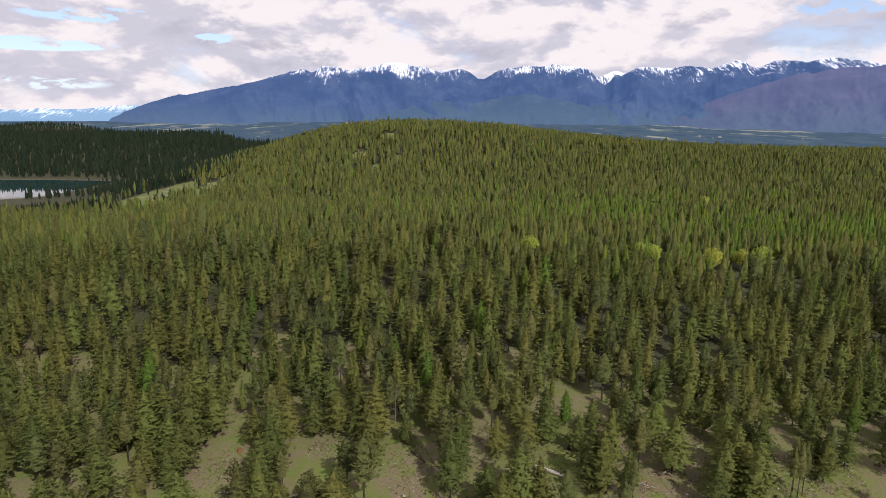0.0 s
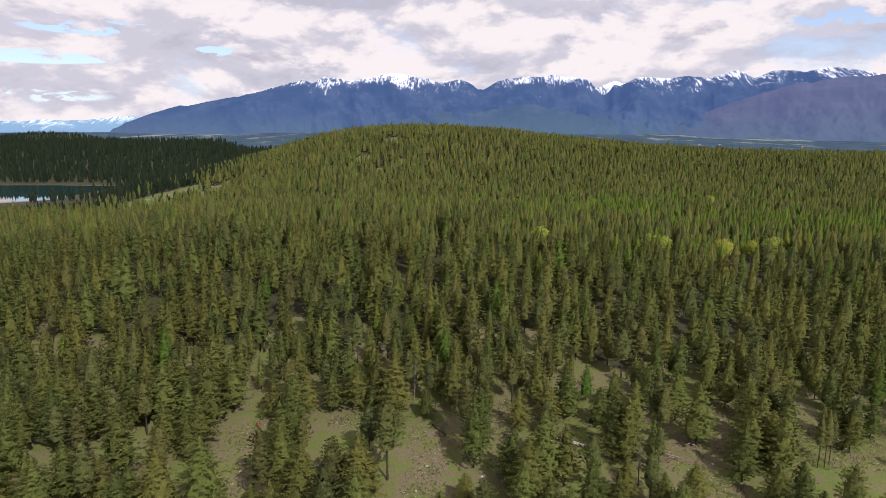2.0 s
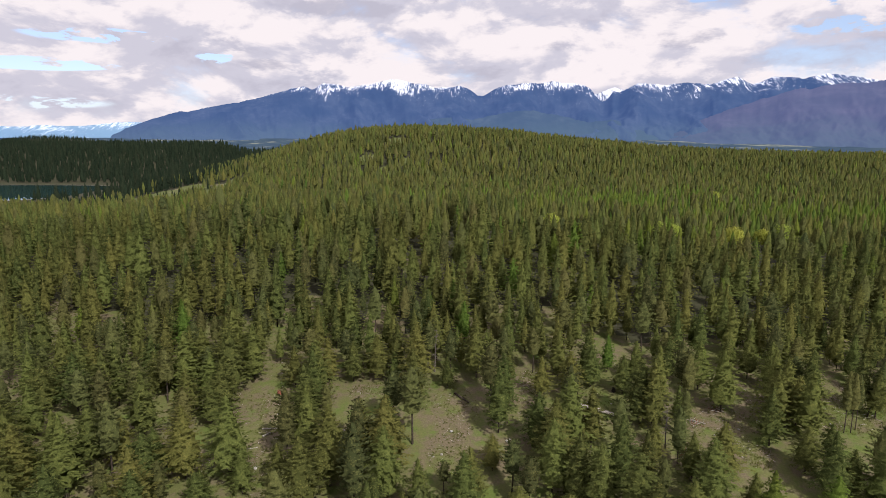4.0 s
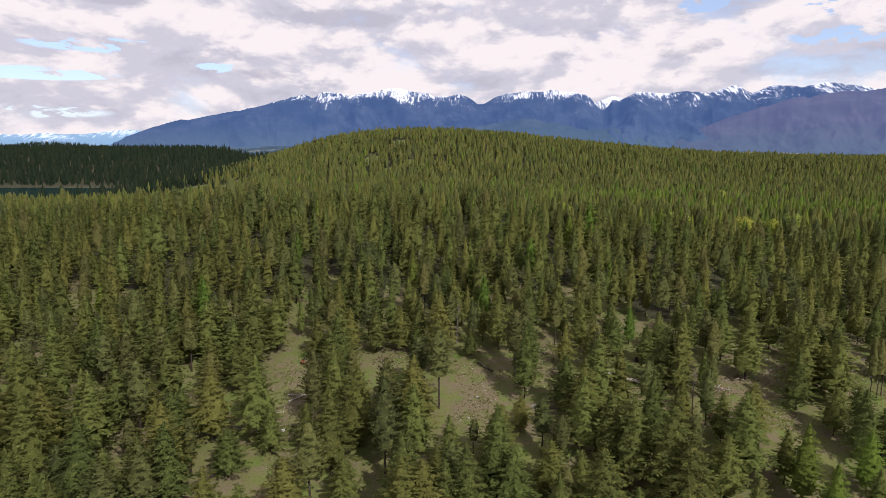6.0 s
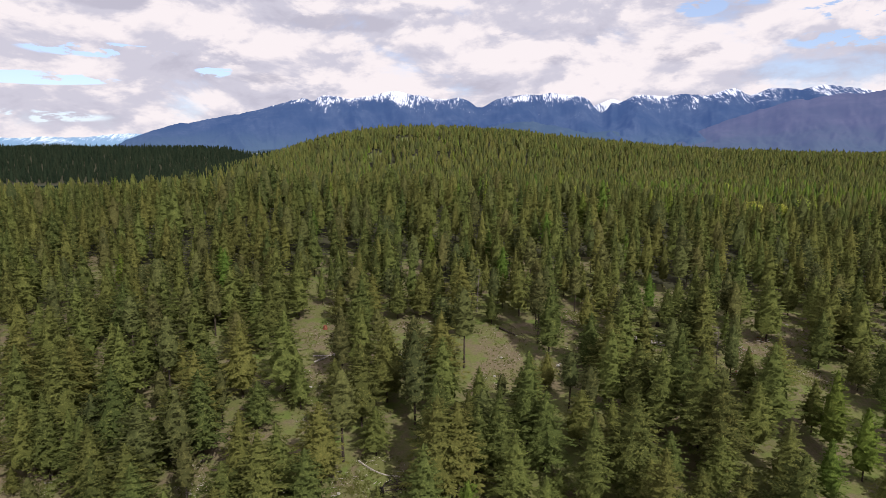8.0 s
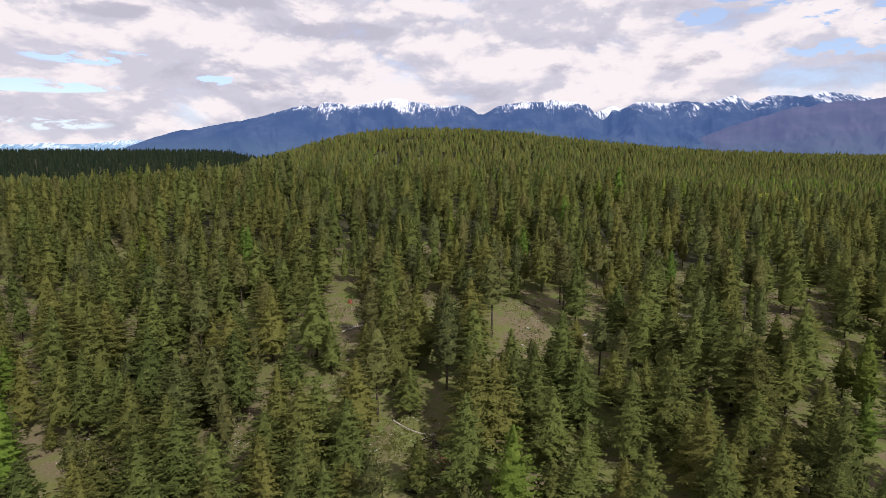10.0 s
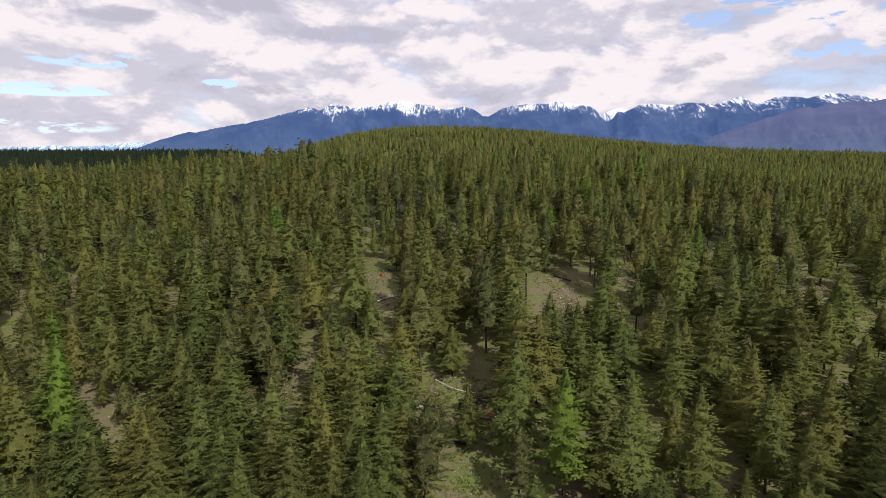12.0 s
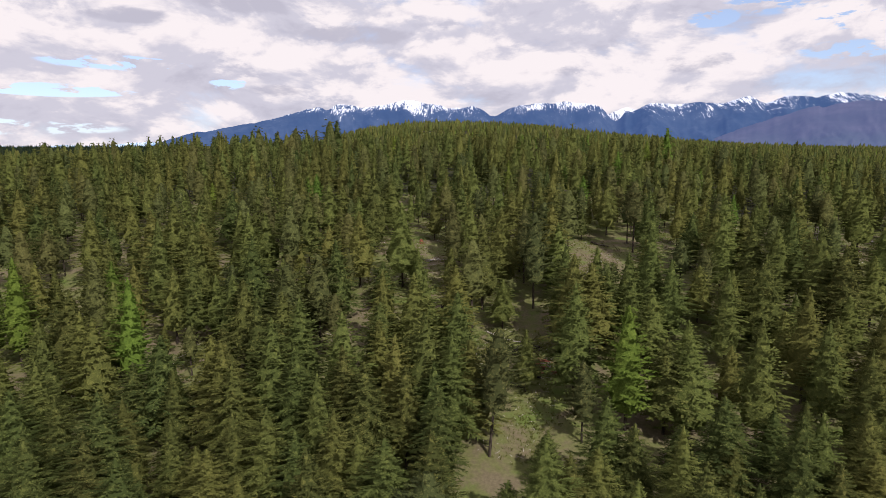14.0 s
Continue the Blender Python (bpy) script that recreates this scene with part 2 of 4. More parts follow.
# ---- the lie of the land ----
def step(a, b, v):
    u = np.clip((np.asarray(v, float) - a) / (b - a), 0, 1)
    return u * u * (3 - 2 * u)


def height(x, y):
    """The ground: a slope that rises away to a wooded bench, a shallow dip, a round hill, a lake hollow, then the valley."""
    x, y = np.asarray(x, float), np.asarray(y, float)
    z = 1 - 2.08 * np.log1p(np.exp((105 - np.clip(y, -20, 400)) / 8)) + 11 * step(105, 200, y) - 14 * step(250, 430, y)
    z = z - 9 * step(0, 115, x) * step(95, 200, y) * step(400, 270, y) - 5 * step(-90, -170, x) * step(110, 190, y) * step(430, 330, y)
    z = z + 18 * step(500, 700, y) * step(-330, -60, x) - 7 * step(720, 880, y) * step(60, 230, x)
    z = z + 24 * np.exp(-((x + 30) / 260) ** 2 - ((y - 740) / 190) ** 2) + 7 * np.exp(-((x + 40) / 170) ** 2 - ((y - 730) / 150) ** 2)
    hollow = -4 - 5.2 * step(-240, -300, x) + 31 * step(690, 1000, y)
    z = z + (hollow - z) * step(-120, -380, x) * step(300, 440, y)
    valley = -20 + 44 * step(1300, 4800, y)
    back = step(900, 1300, y) * step(-420, -300, x) + step(1250, 1700, y) * (1 - step(-420, -300, x))
    knoll = 52 * np.exp(-((x + 1080) / 260) ** 2 - ((y - 1750) / 150) ** 2)
    return z + (valley - z) * back + knoll


def floor_at(x, y):
    return float(height(x, y))


# glades: centre, half widths
GLADES = [(-41, 111, 5, 9), (-39, 97, 4.6, 8), (-43, 89, 3, 6), (-36, 86, 3, 6), (-6, 103, 4, 7), (-7, 92, 3.2, 5), (48, 107, 7, 6.5), (40, 98, 5.5, 5),
          (65, 107, 4.5, 6), (9, 113, 2, 4), (28, 124, 3.2, 6), (-25, 70, 5, 3), (-28, 67.5, 2.5, 2.5), (-53, 73, 2.3, 2.3), (-48, 69, 1.8, 3),
          (-73, 89, 2, 3), (-20, 109, 5, 3), (42, 92, 2.5, 3.5), (-78, 62, 2, 3), (-76, 56, 1.9, 3.2), (-66, 67, 1.5, 3.4), (-62, 59, 1.5, 3.4),
          (-23, 56, 3.6, 3.2), (-26, 51, 3.3, 3.2), (-21, 65, 1.8, 5), (-69, 83, 1.3, 4), (-45, 82, 1.5, 5.5), (54, 99, 5.5, 3), (62, 102, 3.5, 6),
          (70, 101, 4, 5), (79, 108, 6, 4.5), (19, 103, 3.6, 7), (4, 104, 3.4, 8), (-23, 143, 2.4, 9), (-16, 176, 2.5, 8)]
MEADOWS = [(-222, 500, 20, 72), (-190, 535, 12, 48), (-54, 660, 13, 18), (-78, 600, 9, 16), (-94, 455, 16, 22), (-60, 560, 5, 16), (-40, 590, 4, 14)]


def quick_mesh(name, verts, quads, materials, indices=None, smooth=False):
    """A mesh of four-sided faces from arrays."""
    me = bpy.data.meshes.new(name)
    verts, quads = np.asarray(verts, np.float32), np.asarray(quads, np.int32)
    me.vertices.add(len(verts))
    me.vertices.foreach_set("co", verts.ravel())
    me.loops.add(quads.size)
    me.loops.foreach_set("vertex_index", quads.ravel())
    me.polygons.add(len(quads))
    me.polygons.foreach_set("loop_start", np.arange(0, quads.size, 4, dtype=np.int32))
    for mat in materials:
        me.materials.append(mat)
    if indices is not None:
        me.polygons.foreach_set("material_index", np.asarray(indices, np.int32))
    me.polygons.foreach_set("use_smooth", np.full(len(quads), smooth))
    me.update(calc_edges=True)
    return me


def sheet(xs, ys):
    """Vertices and quads of a grid over x and y."""
    gx, gy = np.meshgrid(xs, ys)
    k = np.arange(len(xs) * len(ys)).reshape(len(ys), len(xs))
    quads = np.stack([k[:-1, :-1], k[:-1, 1:], k[1:, 1:], k[1:, :-1]], -1).reshape(-1, 4)
    return gx.ravel(), gy.ravel(), quads


def build_ground():
    side = 4300 * np.sinh(np.linspace(-4.6, 4.6, 341)) / np.sinh(4.6)
    ahead = np.concatenate([np.linspace(-1500, -60, 20), np.arange(-40, 320, 3.0), np.arange(320, 1000, 6.0),
                            np.geomspace(1000, 4850, 60)])
    x, y, quads = sheet(side, ahead)
    near = step(400, 200, np.abs(x)) * step(420, 250, y)
    bumps = np.array([noise.noise((a * 0.12, b * 0.12, 0)) + 0.5 * noise.noise((a * 0.4, b * 0.4, 5)) if c > 0 else 0
                      for a, b, c in zip(x, y, near)])
    z = height(x, y) + 0.35 * bumps * near
    cx, cy = x[quads].mean(1), y[quads].mean(1)
    wooded = (cy > 142 + 8 * np.sin(cx * 0.11) + 5 * np.sin(cx * 0.29 + 1)) & ~np.any([((cx - a) / p) ** 2 + ((cy - b) / q) ** 2 < 1.1 for a, b, p, q in MEADOWS + GLADES], axis=0)
    knoll = (np.abs(cx + 1080) < 430) & (np.abs(cy - 1700) < 230)
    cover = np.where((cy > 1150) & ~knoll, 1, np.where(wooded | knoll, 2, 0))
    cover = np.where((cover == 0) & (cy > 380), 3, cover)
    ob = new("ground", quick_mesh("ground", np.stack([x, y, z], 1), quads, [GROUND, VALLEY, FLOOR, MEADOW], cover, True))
    tagged(ob, "sloping forest ground of spring grass and brown needle litter", "ground", kind="structure")


build_ground()


LAKE = (-500, 592, 190, 100, 0.15)  # middle, half lengths, slant


def build_lake():
    bm = bmesh.new()
    ring = [(LAKE[2] * math.cos(a) * (1 + 0.04 * math.sin(3 * a)), LAKE[3] * math.sin(a) * (1 + 0.06 * math.cos(2 * a + 1)))
            for a in np.linspace(0, 2 * math.pi, 72, endpoint=False)]
    ring = [(x, y + LAKE[4] * (x + 40)) for x, y in ring]
    rim = [[bm.verts.new((LAKE[0] + x * k, LAKE[1] + y * k, z)) for x, y in ring] for k, z in ((0.985, -8.75), (1.055, -9.0))]
    for a in range(72):
        b = (a + 1) % 72
        bm.faces.new((rim[0][a], rim[0][b], rim[1][b], rim[1][a])[::-1])
    me = bpy.data.meshes.new("lake_shore")
    bm.to_mesh(me)
    bm.free()
    me.materials.append(SAND)
    tagged(new("lake_shore", me), "pale sandy shore round the lake", "shore", kind="structure")
    bm = bmesh.new()
    bm.faces.new([bm.verts.new((LAKE[0] + x * 1.02, LAKE[1] + y * 1.02, -8.8)) for x, y in ring])
    me = bpy.data.meshes.new("lake")
    bm.to_mesh(me)
    bm.free()
    me.materials.append(WATER)
    tagged(new("lake", me), "calm dark lake that mirrors the bright clouds", "lake", kind="structure")


build_lake()


# ---- the far mountains ----
def ridged(x, y, z, octaves=5):
    value, gain = 0.0, 0.5
    for _ in range(octaves):
        value += gain * (1 - abs(noise.noise((x, y, z))) * 2)
        x, y, z, gain = x * 2.1, y * 2.1, z * 2.1, gain * 0.5
    return value


def bearing(px):
    return math.degrees(math.atan((px - 784) / 1120))


def build_range(name, label, peaks, distance, depth, mat, base, rough, span, seed, columns=420, rows=56, notches=()):
    """A range: the highest of a row of peaks (bearing in degrees, height, slope to the left and right per degree) with ridges and gullies."""
    turns = np.linspace(*span, columns)
    crest = np.max([h - np.where(turns < b, (b - turns) * l, (turns - b) * r) - 1.1 * (turns - b) ** 2 for b, h, l, r in peaks], axis=0)
    crest = crest - sum(deep * np.exp(-((turns - b) / wide) ** 2) for b, deep, wide in notches)
    crest = crest + np.array([6 * noise.noise((t * 1.3, seed, 0)) + 4 * noise.noise((t * 4.1, seed, 3)) for t in turns])
    verts = []
    for v in np.linspace(0, 1, rows):
        reach = distance - depth * (1 - v) if v < 1 else distance
        for t, top in zip(turns, crest):
            out = v if v < 0.92 else 0.92 + (v - 0.92)
            x, y = reach * math.sin(radians(t)), reach * math.cos(radians(t))
            spur = ridged(t * 0.21 + 0.95 * out + seed, out * 1.25, seed, 6) - 0.5
            lift = max(top - base, 0)
            z = base + lift * (out ** 1.9 + rough * spur * math.sin(math.pi * min(out, 1) ** 1.1) * 1.3)
            verts.append((x, y, max(z, base - 30)))
    k = np.arange(rows * columns).reshape(rows, columns)
    quads = np.stack([k[:-1, :-1], k[:-1, 1:], k[1:, 1:], k[1:, :-1]], -1).reshape(-1, 4)
    ob = new(name, quick_mesh(name, verts, quads, [mat], None, True))
    return tagged(ob, label, "mountain range", kind="structure")


def summit(px, py, left, right, far=4700):
    """A peak from its direction and its height over the level; its slopes in metres a degree."""
    return bearing(px), 62 + (204 - py) / 1120 * far * math.cos(radians(bearing(px))) ** 1.0, left, right


MAIN = [summit(330, 170, 23, 10), summit(440, 153, 13, 6), summit(490, 141, 20, 20), summit(545, 127, 19, 20), summit(580, 122, 29, 11),
        summit(660, 124, 10, 10), summit(697, 115, 19, 13), summit(740, 122, 8, 10), summit(815, 126, 9, 24), summit(892, 125, 25, 6),
        summit(935, 121, 7, 5), summit(975, 119, 5, 9), summit(1013, 123, 8, 55), summit(1078, 130, 50, 60), summit(1120, 122, 37, 6),
        summit(1200, 121, 6, 6), summit(1285, 111, 25, 20), summit(1360, 110, 12, 10), summit(1443, 105, 15, 13)]
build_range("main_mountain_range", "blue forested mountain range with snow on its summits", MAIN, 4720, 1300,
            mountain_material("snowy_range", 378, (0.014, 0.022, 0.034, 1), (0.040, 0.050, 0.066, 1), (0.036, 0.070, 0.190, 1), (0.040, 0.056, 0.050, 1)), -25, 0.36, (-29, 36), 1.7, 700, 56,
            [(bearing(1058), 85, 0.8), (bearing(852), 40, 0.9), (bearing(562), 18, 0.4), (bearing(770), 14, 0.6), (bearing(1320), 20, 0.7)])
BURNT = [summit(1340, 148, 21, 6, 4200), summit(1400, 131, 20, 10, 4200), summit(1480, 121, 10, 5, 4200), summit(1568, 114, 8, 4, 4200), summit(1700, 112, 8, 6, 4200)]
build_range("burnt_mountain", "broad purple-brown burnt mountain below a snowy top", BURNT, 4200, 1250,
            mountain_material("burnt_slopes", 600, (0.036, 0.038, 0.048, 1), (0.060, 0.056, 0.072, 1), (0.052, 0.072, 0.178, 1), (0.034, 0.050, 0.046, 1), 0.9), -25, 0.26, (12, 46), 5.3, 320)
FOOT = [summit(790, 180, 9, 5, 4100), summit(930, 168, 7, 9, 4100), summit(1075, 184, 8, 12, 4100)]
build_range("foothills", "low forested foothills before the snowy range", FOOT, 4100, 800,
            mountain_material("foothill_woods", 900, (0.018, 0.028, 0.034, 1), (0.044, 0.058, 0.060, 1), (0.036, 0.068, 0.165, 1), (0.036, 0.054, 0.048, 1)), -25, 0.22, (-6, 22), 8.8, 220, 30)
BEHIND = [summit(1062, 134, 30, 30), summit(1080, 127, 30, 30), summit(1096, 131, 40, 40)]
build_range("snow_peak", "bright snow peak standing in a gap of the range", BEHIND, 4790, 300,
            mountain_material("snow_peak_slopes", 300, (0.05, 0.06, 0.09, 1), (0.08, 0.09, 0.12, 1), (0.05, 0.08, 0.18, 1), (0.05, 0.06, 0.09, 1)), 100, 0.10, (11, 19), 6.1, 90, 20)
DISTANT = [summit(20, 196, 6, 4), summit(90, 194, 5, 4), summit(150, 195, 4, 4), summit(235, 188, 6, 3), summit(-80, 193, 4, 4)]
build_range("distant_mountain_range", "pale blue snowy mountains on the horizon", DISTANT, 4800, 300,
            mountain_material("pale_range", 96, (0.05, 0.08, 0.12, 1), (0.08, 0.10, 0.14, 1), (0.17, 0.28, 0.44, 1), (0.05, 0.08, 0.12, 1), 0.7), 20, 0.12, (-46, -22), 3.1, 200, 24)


# ---- trees ----
def frame_of(way):
    side = np.cross(way, (0, 0, 1.0))
    side = side / max(np.linalg.norm(side), 1e-6)
    return side, np.cross(side, way)


def spray(points, start, way, length, width, roll):
    """One flat needle spray: a long rhombus, four corners."""
    side, top = frame_of(way)
    across = side * math.cos(roll) + top * math.sin(roll)
    middle = start + way * length * 0.45
    points += [start, middle + across * width * 0.5, start + way * length, middle - across * width * 0.5]


def outward(points, axis, puff=0.8):
    """Corners turned so that each piece faces out of the crown, and soft normals, as a mass of needles has."""
    quads = np.asarray(points, float).reshape(-1, 4, 3)
    face = np.cross(quads[:, 2] - quads[:, 0], quads[:, 3] - quads[:, 1])
    face /= np.maximum(np.linalg.norm(face, axis=1, keepdims=True), 1e-9)
    out = quads.mean(1) - np.asarray(axis, float)
    out[:, 2] = 0
    out /= np.maximum(np.linalg.norm(out, axis=1, keepdims=True), 1e-6)
    out[:, 2] = 0.6
    turned = (face * out).sum(1) < 0
    quads[turned] = quads[turned][:, ::-1]
    face[turned] *= -1
    soft = puff * out + (1.25 - puff) * face
    soft /= np.linalg.norm(soft, axis=1, keepdims=True)
    return quads.reshape(-1, 3), np.repeat(soft, 4, axis=0)


def needle_mesh(name, points, normals, mats, slots=None):
    me = quick_mesh(name, points, np.arange(len(points)).reshape(-1, 4), mats, slots, True)
    me.normals_split_custom_set_from_vertices(normals.tolist())
    return me


def reach_at(habit, u):
    """Crown radius along the crown, from its base (0) to its tip (1), as a share of the widest."""
    if habit == "pine":
        return math.sin(math.pi * (0.20 + 0.78 * u)) ** 0.75 * (1 - 0.25 * u)
    if habit == "larch":
        return min(1.0, (1 - u) / 0.80) ** 0.85 * min(1.0, 0.62 + u * 1.6)
    return min(1.0, (1 - u) / 0.84) ** 0.92 * min(1.0, 0.60 + u * 2.2)


def shell(points, rng, tall, low, wide, rings, around, habit, fill=1.0):
    """The lumpy mass of a crown: rings of uneven boughs up to a pointed tip."""
    rows = []
    for t in range(rings + 1):
        u = t / rings
        reach = max(wide * tall * reach_at(habit, min(u, 0.985)) * fill, 0.004 * tall)
        first = rng.uniform(0, 6.28)
        row = []
        for k in range(around):
            a = first * 0.2 + 6.283 * (k + 0.5 * (t % 2)) / around + rng.uniform(-0.25, 0.25)
            r = reach * (rng.uniform(0.98, 1.16) if (k + t) % 2 else rng.uniform(0.76, 0.96))
            z = low + (1 - low) * u + (rng.uniform(-0.4, 0.4) / rings if 0 < t < rings else 0)
            row.append(np.array([r * math.cos(a), r * math.sin(a), z * tall]))
        rows.append(row)
    for a, b in zip(rows, rows[1:]):
        for k in range(around):
            points += [a[k - 1], a[k], b[k], b[k - 1]]


def crown_points(rng, tall, low, wide, whorl, per_whorl, twig_step, twig_wide, habit):
    """Corners of all the sprays of a conifer's crown: whorls of drooping boughs with lifted tips, each a flat frond of paired twigs."""
    points = []
    fine = twig_step < 0.3
    shell(points, rng, tall, low + 0.04, wide, 14 if fine else 10 if twig_step < 1 else 7, 10 if fine else 8, habit, 0.54 if twig_step < 1 else 0.48)
    drop = {"fir": 0.24, "pine": 0.06, "larch": 0.14, "shaded_conifer": 0.24}[habit]
    hang = {"fir": -0.08, "pine": 0.15, "larch": -0.04, "shaded_conifer": -0.1}[habit]
    lopsided, heavy_side = rng.uniform(0.0, 0.16), rng.uniform(0, 6.28)
    z = low * tall
    while z < tall * 0.965:
        u = (z / tall - low) / (1 - low)
        reach = wide * tall * reach_at(habit, u) * rng.uniform(0.86, 1.12)
        first = rng.uniform(0, 6.28)
        count = per_whorl if u < 0.75 else max(4, per_whorl - 2)
        for k in range(count):
            if rng.random() < (0.07 if habit == "fir" else 0.22) + (0.30 if u < 0.10 else 0):
                continue
            turn = first + 6.283 * k / count + rng.uniform(-0.3, 0.3)
            long = max(0.22, reach * rng.uniform(0.72, 1.14) * (1 + lopsided * math.cos(turn - heavy_side)))
            rise = (0.20 + 0.55 * u if habit == "fir" else 0.22 + 0.5 * u) + rng.uniform(-0.10, 0.10)
            out = np.array([math.cos(turn), math.sin(turn), 0.0])
            foot = np.array([0, 0, z + rng.uniform(-0.9, 0.9) * whorl])
            steps = max(2 if twig_step < 0.5 else 1, round(0.60 * long / twig_step))
            for s in range(steps):
                f = 0.40 + 0.58 * (s + rng.uniform(0.1, 0.7)) / steps
                at = foot + out * long * f + np.array([0, 0, long * (rise * f - drop * f * f)])
                ahead = out + np.array([0, 0, rise - 2 * drop * f])
                ahead = ahead / np.linalg.norm(ahead)
                side, top = frame_of(ahead)
                size = min(0.85, 0.26 * long * (1.15 - f) + 0.16 + 0.6 * twig_wide) * min(1.0, 0.45 + 0.5 * long)
                for hand in (-1, 1):
                    way = ahead * 0.75 + side * hand * rng.uniform(0.45, 0.95) + np.array([0, 0, hang + rng.uniform(-0.16, 0.16)])
                    spray(points, at, way / np.linalg.norm(way), size * rng.uniform(0.75, 1.25), twig_wide * rng.uniform(0.8, 1.25),
                          hand * 0.35 + rng.uniform(-0.45, 0.45))
            end = foot + out * long * 0.80 + np.array([0, 0, long * (rise * 0.80 - drop * 0.64)])
            ahead = out + np.array([0, 0, rise - 1.7 * drop + 0.12])
            spray(points, end, ahead / np.linalg.norm(ahead), 0.20 * long + 0.16, twig_wide, rng.uniform(-0.4, 0.4))
        z += whorl * rng.uniform(0.8, 1.2) * (1.0 - 0.35 * u)
    for k in range(4):
        spray(points, np.array([0, 0, tall * 0.925]), np.array([0.05 * math.cos(k * 1.6), 0.05 * math.sin(k * 1.6), 1.0]), tall * 0.075,
              0.16, k * 0.8)
    return np.array(points)


def trunk_points(rng, tall, thick, sides, dead_from, dead_to, dead, top=0.97):
    """A tapered trunk with bare dead branches between two heights."""
    verts, quads = [], []

    def tube(start, end, r0, r1, n):
        way = (end - start) / np.linalg.norm(end - start)
        a = np.cross(way, (0.3, 0.9, 0.2))
        a /= np.linalg.norm(a)
        b = np.cross(way, a)
        first = len(verts)
        for p, r in ((start, r0), (end, r1)):
            verts.extend(p + r * (math.cos(6.283 * i / n) * a + math.sin(6.283 * i / n) * b) for i in range(n))
        quads.extend((first + i, first + (i + 1) % n, first + n + (i + 1) % n, first + n + i) for i in range(n))

    bend = np.array([rng.uniform(-0.15, 0.15), rng.uniform(-0.15, 0.15), 0])
    rings = [(np.array([0, 0, -0.6]), thick * 1.25), (np.array([0, 0, 0.5]), thick), (bend + np.array([0, 0, tall * 0.5]), thick * 0.66),
             (np.array([0, 0, tall * top]), thick * 0.12)]
    for (p, r), (q, s) in zip(rings, rings[1:]):
        tube(p, q, r, s, sides)
    for _ in range(dead):
        z, turn, long = rng.uniform(dead_from, dead_to) * tall, rng.uniform(0, 6.28), rng.uniform(0.5, 1.5)
        start = np.array([0, 0, z])
        tube(start, start + long * np.array([math.cos(turn), math.sin(turn), rng.uniform(-0.35, 0.1)]), 0.035, 0.012, 3)
    return np.array(verts), np.array(quads)


TALL = 14.0
HABITS = {  # crown base, crown radius, whorl spacing, branches a whorl
    "fir": (0.12, 0.285, 0.44, 9), "pine": (0.34, 0.205, 0.46, 8), "larch": (0.13, 0.215, 0.42, 9)}
DETAIL = {2: (1.0, 0.27, 0.15), 1: (1.35, 0.50, 0.26), 0: (1.7, 0.85, 0.38)}  # whorl spacing, twig spacing, twig width
NEEDLES = {"fir": FIR, "pine": PINE, "larch": LARCH}


def tree_kind(name, habit, fine, seed, label, group):
    """One conifer with its parts, to be copied."""
    rng = random.Random(seed)
    low, wide, whorl, per_whorl = HABITS[habit]
    low, wide = low * rng.uniform(0.7, 1.4), wide * rng.uniform(0.85, 1.15)
    spacing, twig_step, twig_wide = DETAIL[fine]
    points = crown_points(rng, TALL, low, wide, whorl * spacing, per_whorl, twig_step, twig_wide, habit)
    tree = tagged(new(name), label, "tree", group)
    verts, quads = trunk_points(rng, TALL, 0.17 if habit != "larch" else 0.14, 7 if fine > 1 else 5, 0.04, low + 0.25, 26 if fine > 1 else 8)
    trunk = new("trunk", quick_mesh("trunk", verts, quads, [BARK], None, True))
    crown = new("crown", needle_mesh("crown", *outward(points, (0, 0, 0), 1.0), [NEEDLES[habit]]))
    trunk.parent = crown.parent = tree
    return tree


SPECIES = {
    "fir": ("douglas_fir", "olive-green conical douglas fir on the grassy slope", "douglas firs on the slope"),
    "pine": ("ponderosa_pine", "tall pine with a bare dark trunk and ragged crown", "pines on the slope"),
    "larch": ("western_larch", "bright lime-green feathery larch among darker firs", "larches on the slope")}
MODELS, used, FIRST_POSES = {}, {}, {}
for habit, variants in (("fir", 7), ("pine", 3), ("larch", 3)):
    for fine in (2, 1, 0):
        for v in range(variants if fine > 1 else max(2, variants - 2)):
            MODELS.setdefault((habit, fine), []).append((habit, fine, 100 * v + (31, 53, 7)[fine] + len(habit)))


def plant(habit, fine, x, y, tall, turn, girth=1.0, lean=0.0, pick=0):
    kinds = MODELS[habit, fine]
    key = kinds[pick % len(kinds)]
    m = Matrix.LocRotScale((x, y, floor_at(x, y) - 0.05), Euler((0, lean, 0 if lean else turn)), (tall / TALL * girth, tall / TALL * girth, tall / TALL))
    if key in used:
        return copy_thing(used[key], m)
    name, label, group = SPECIES[habit]
    used[key] = tree_kind(name, habit, fine, key[2], label, group)
    FIRST_POSES[key] = m
    return used[key]


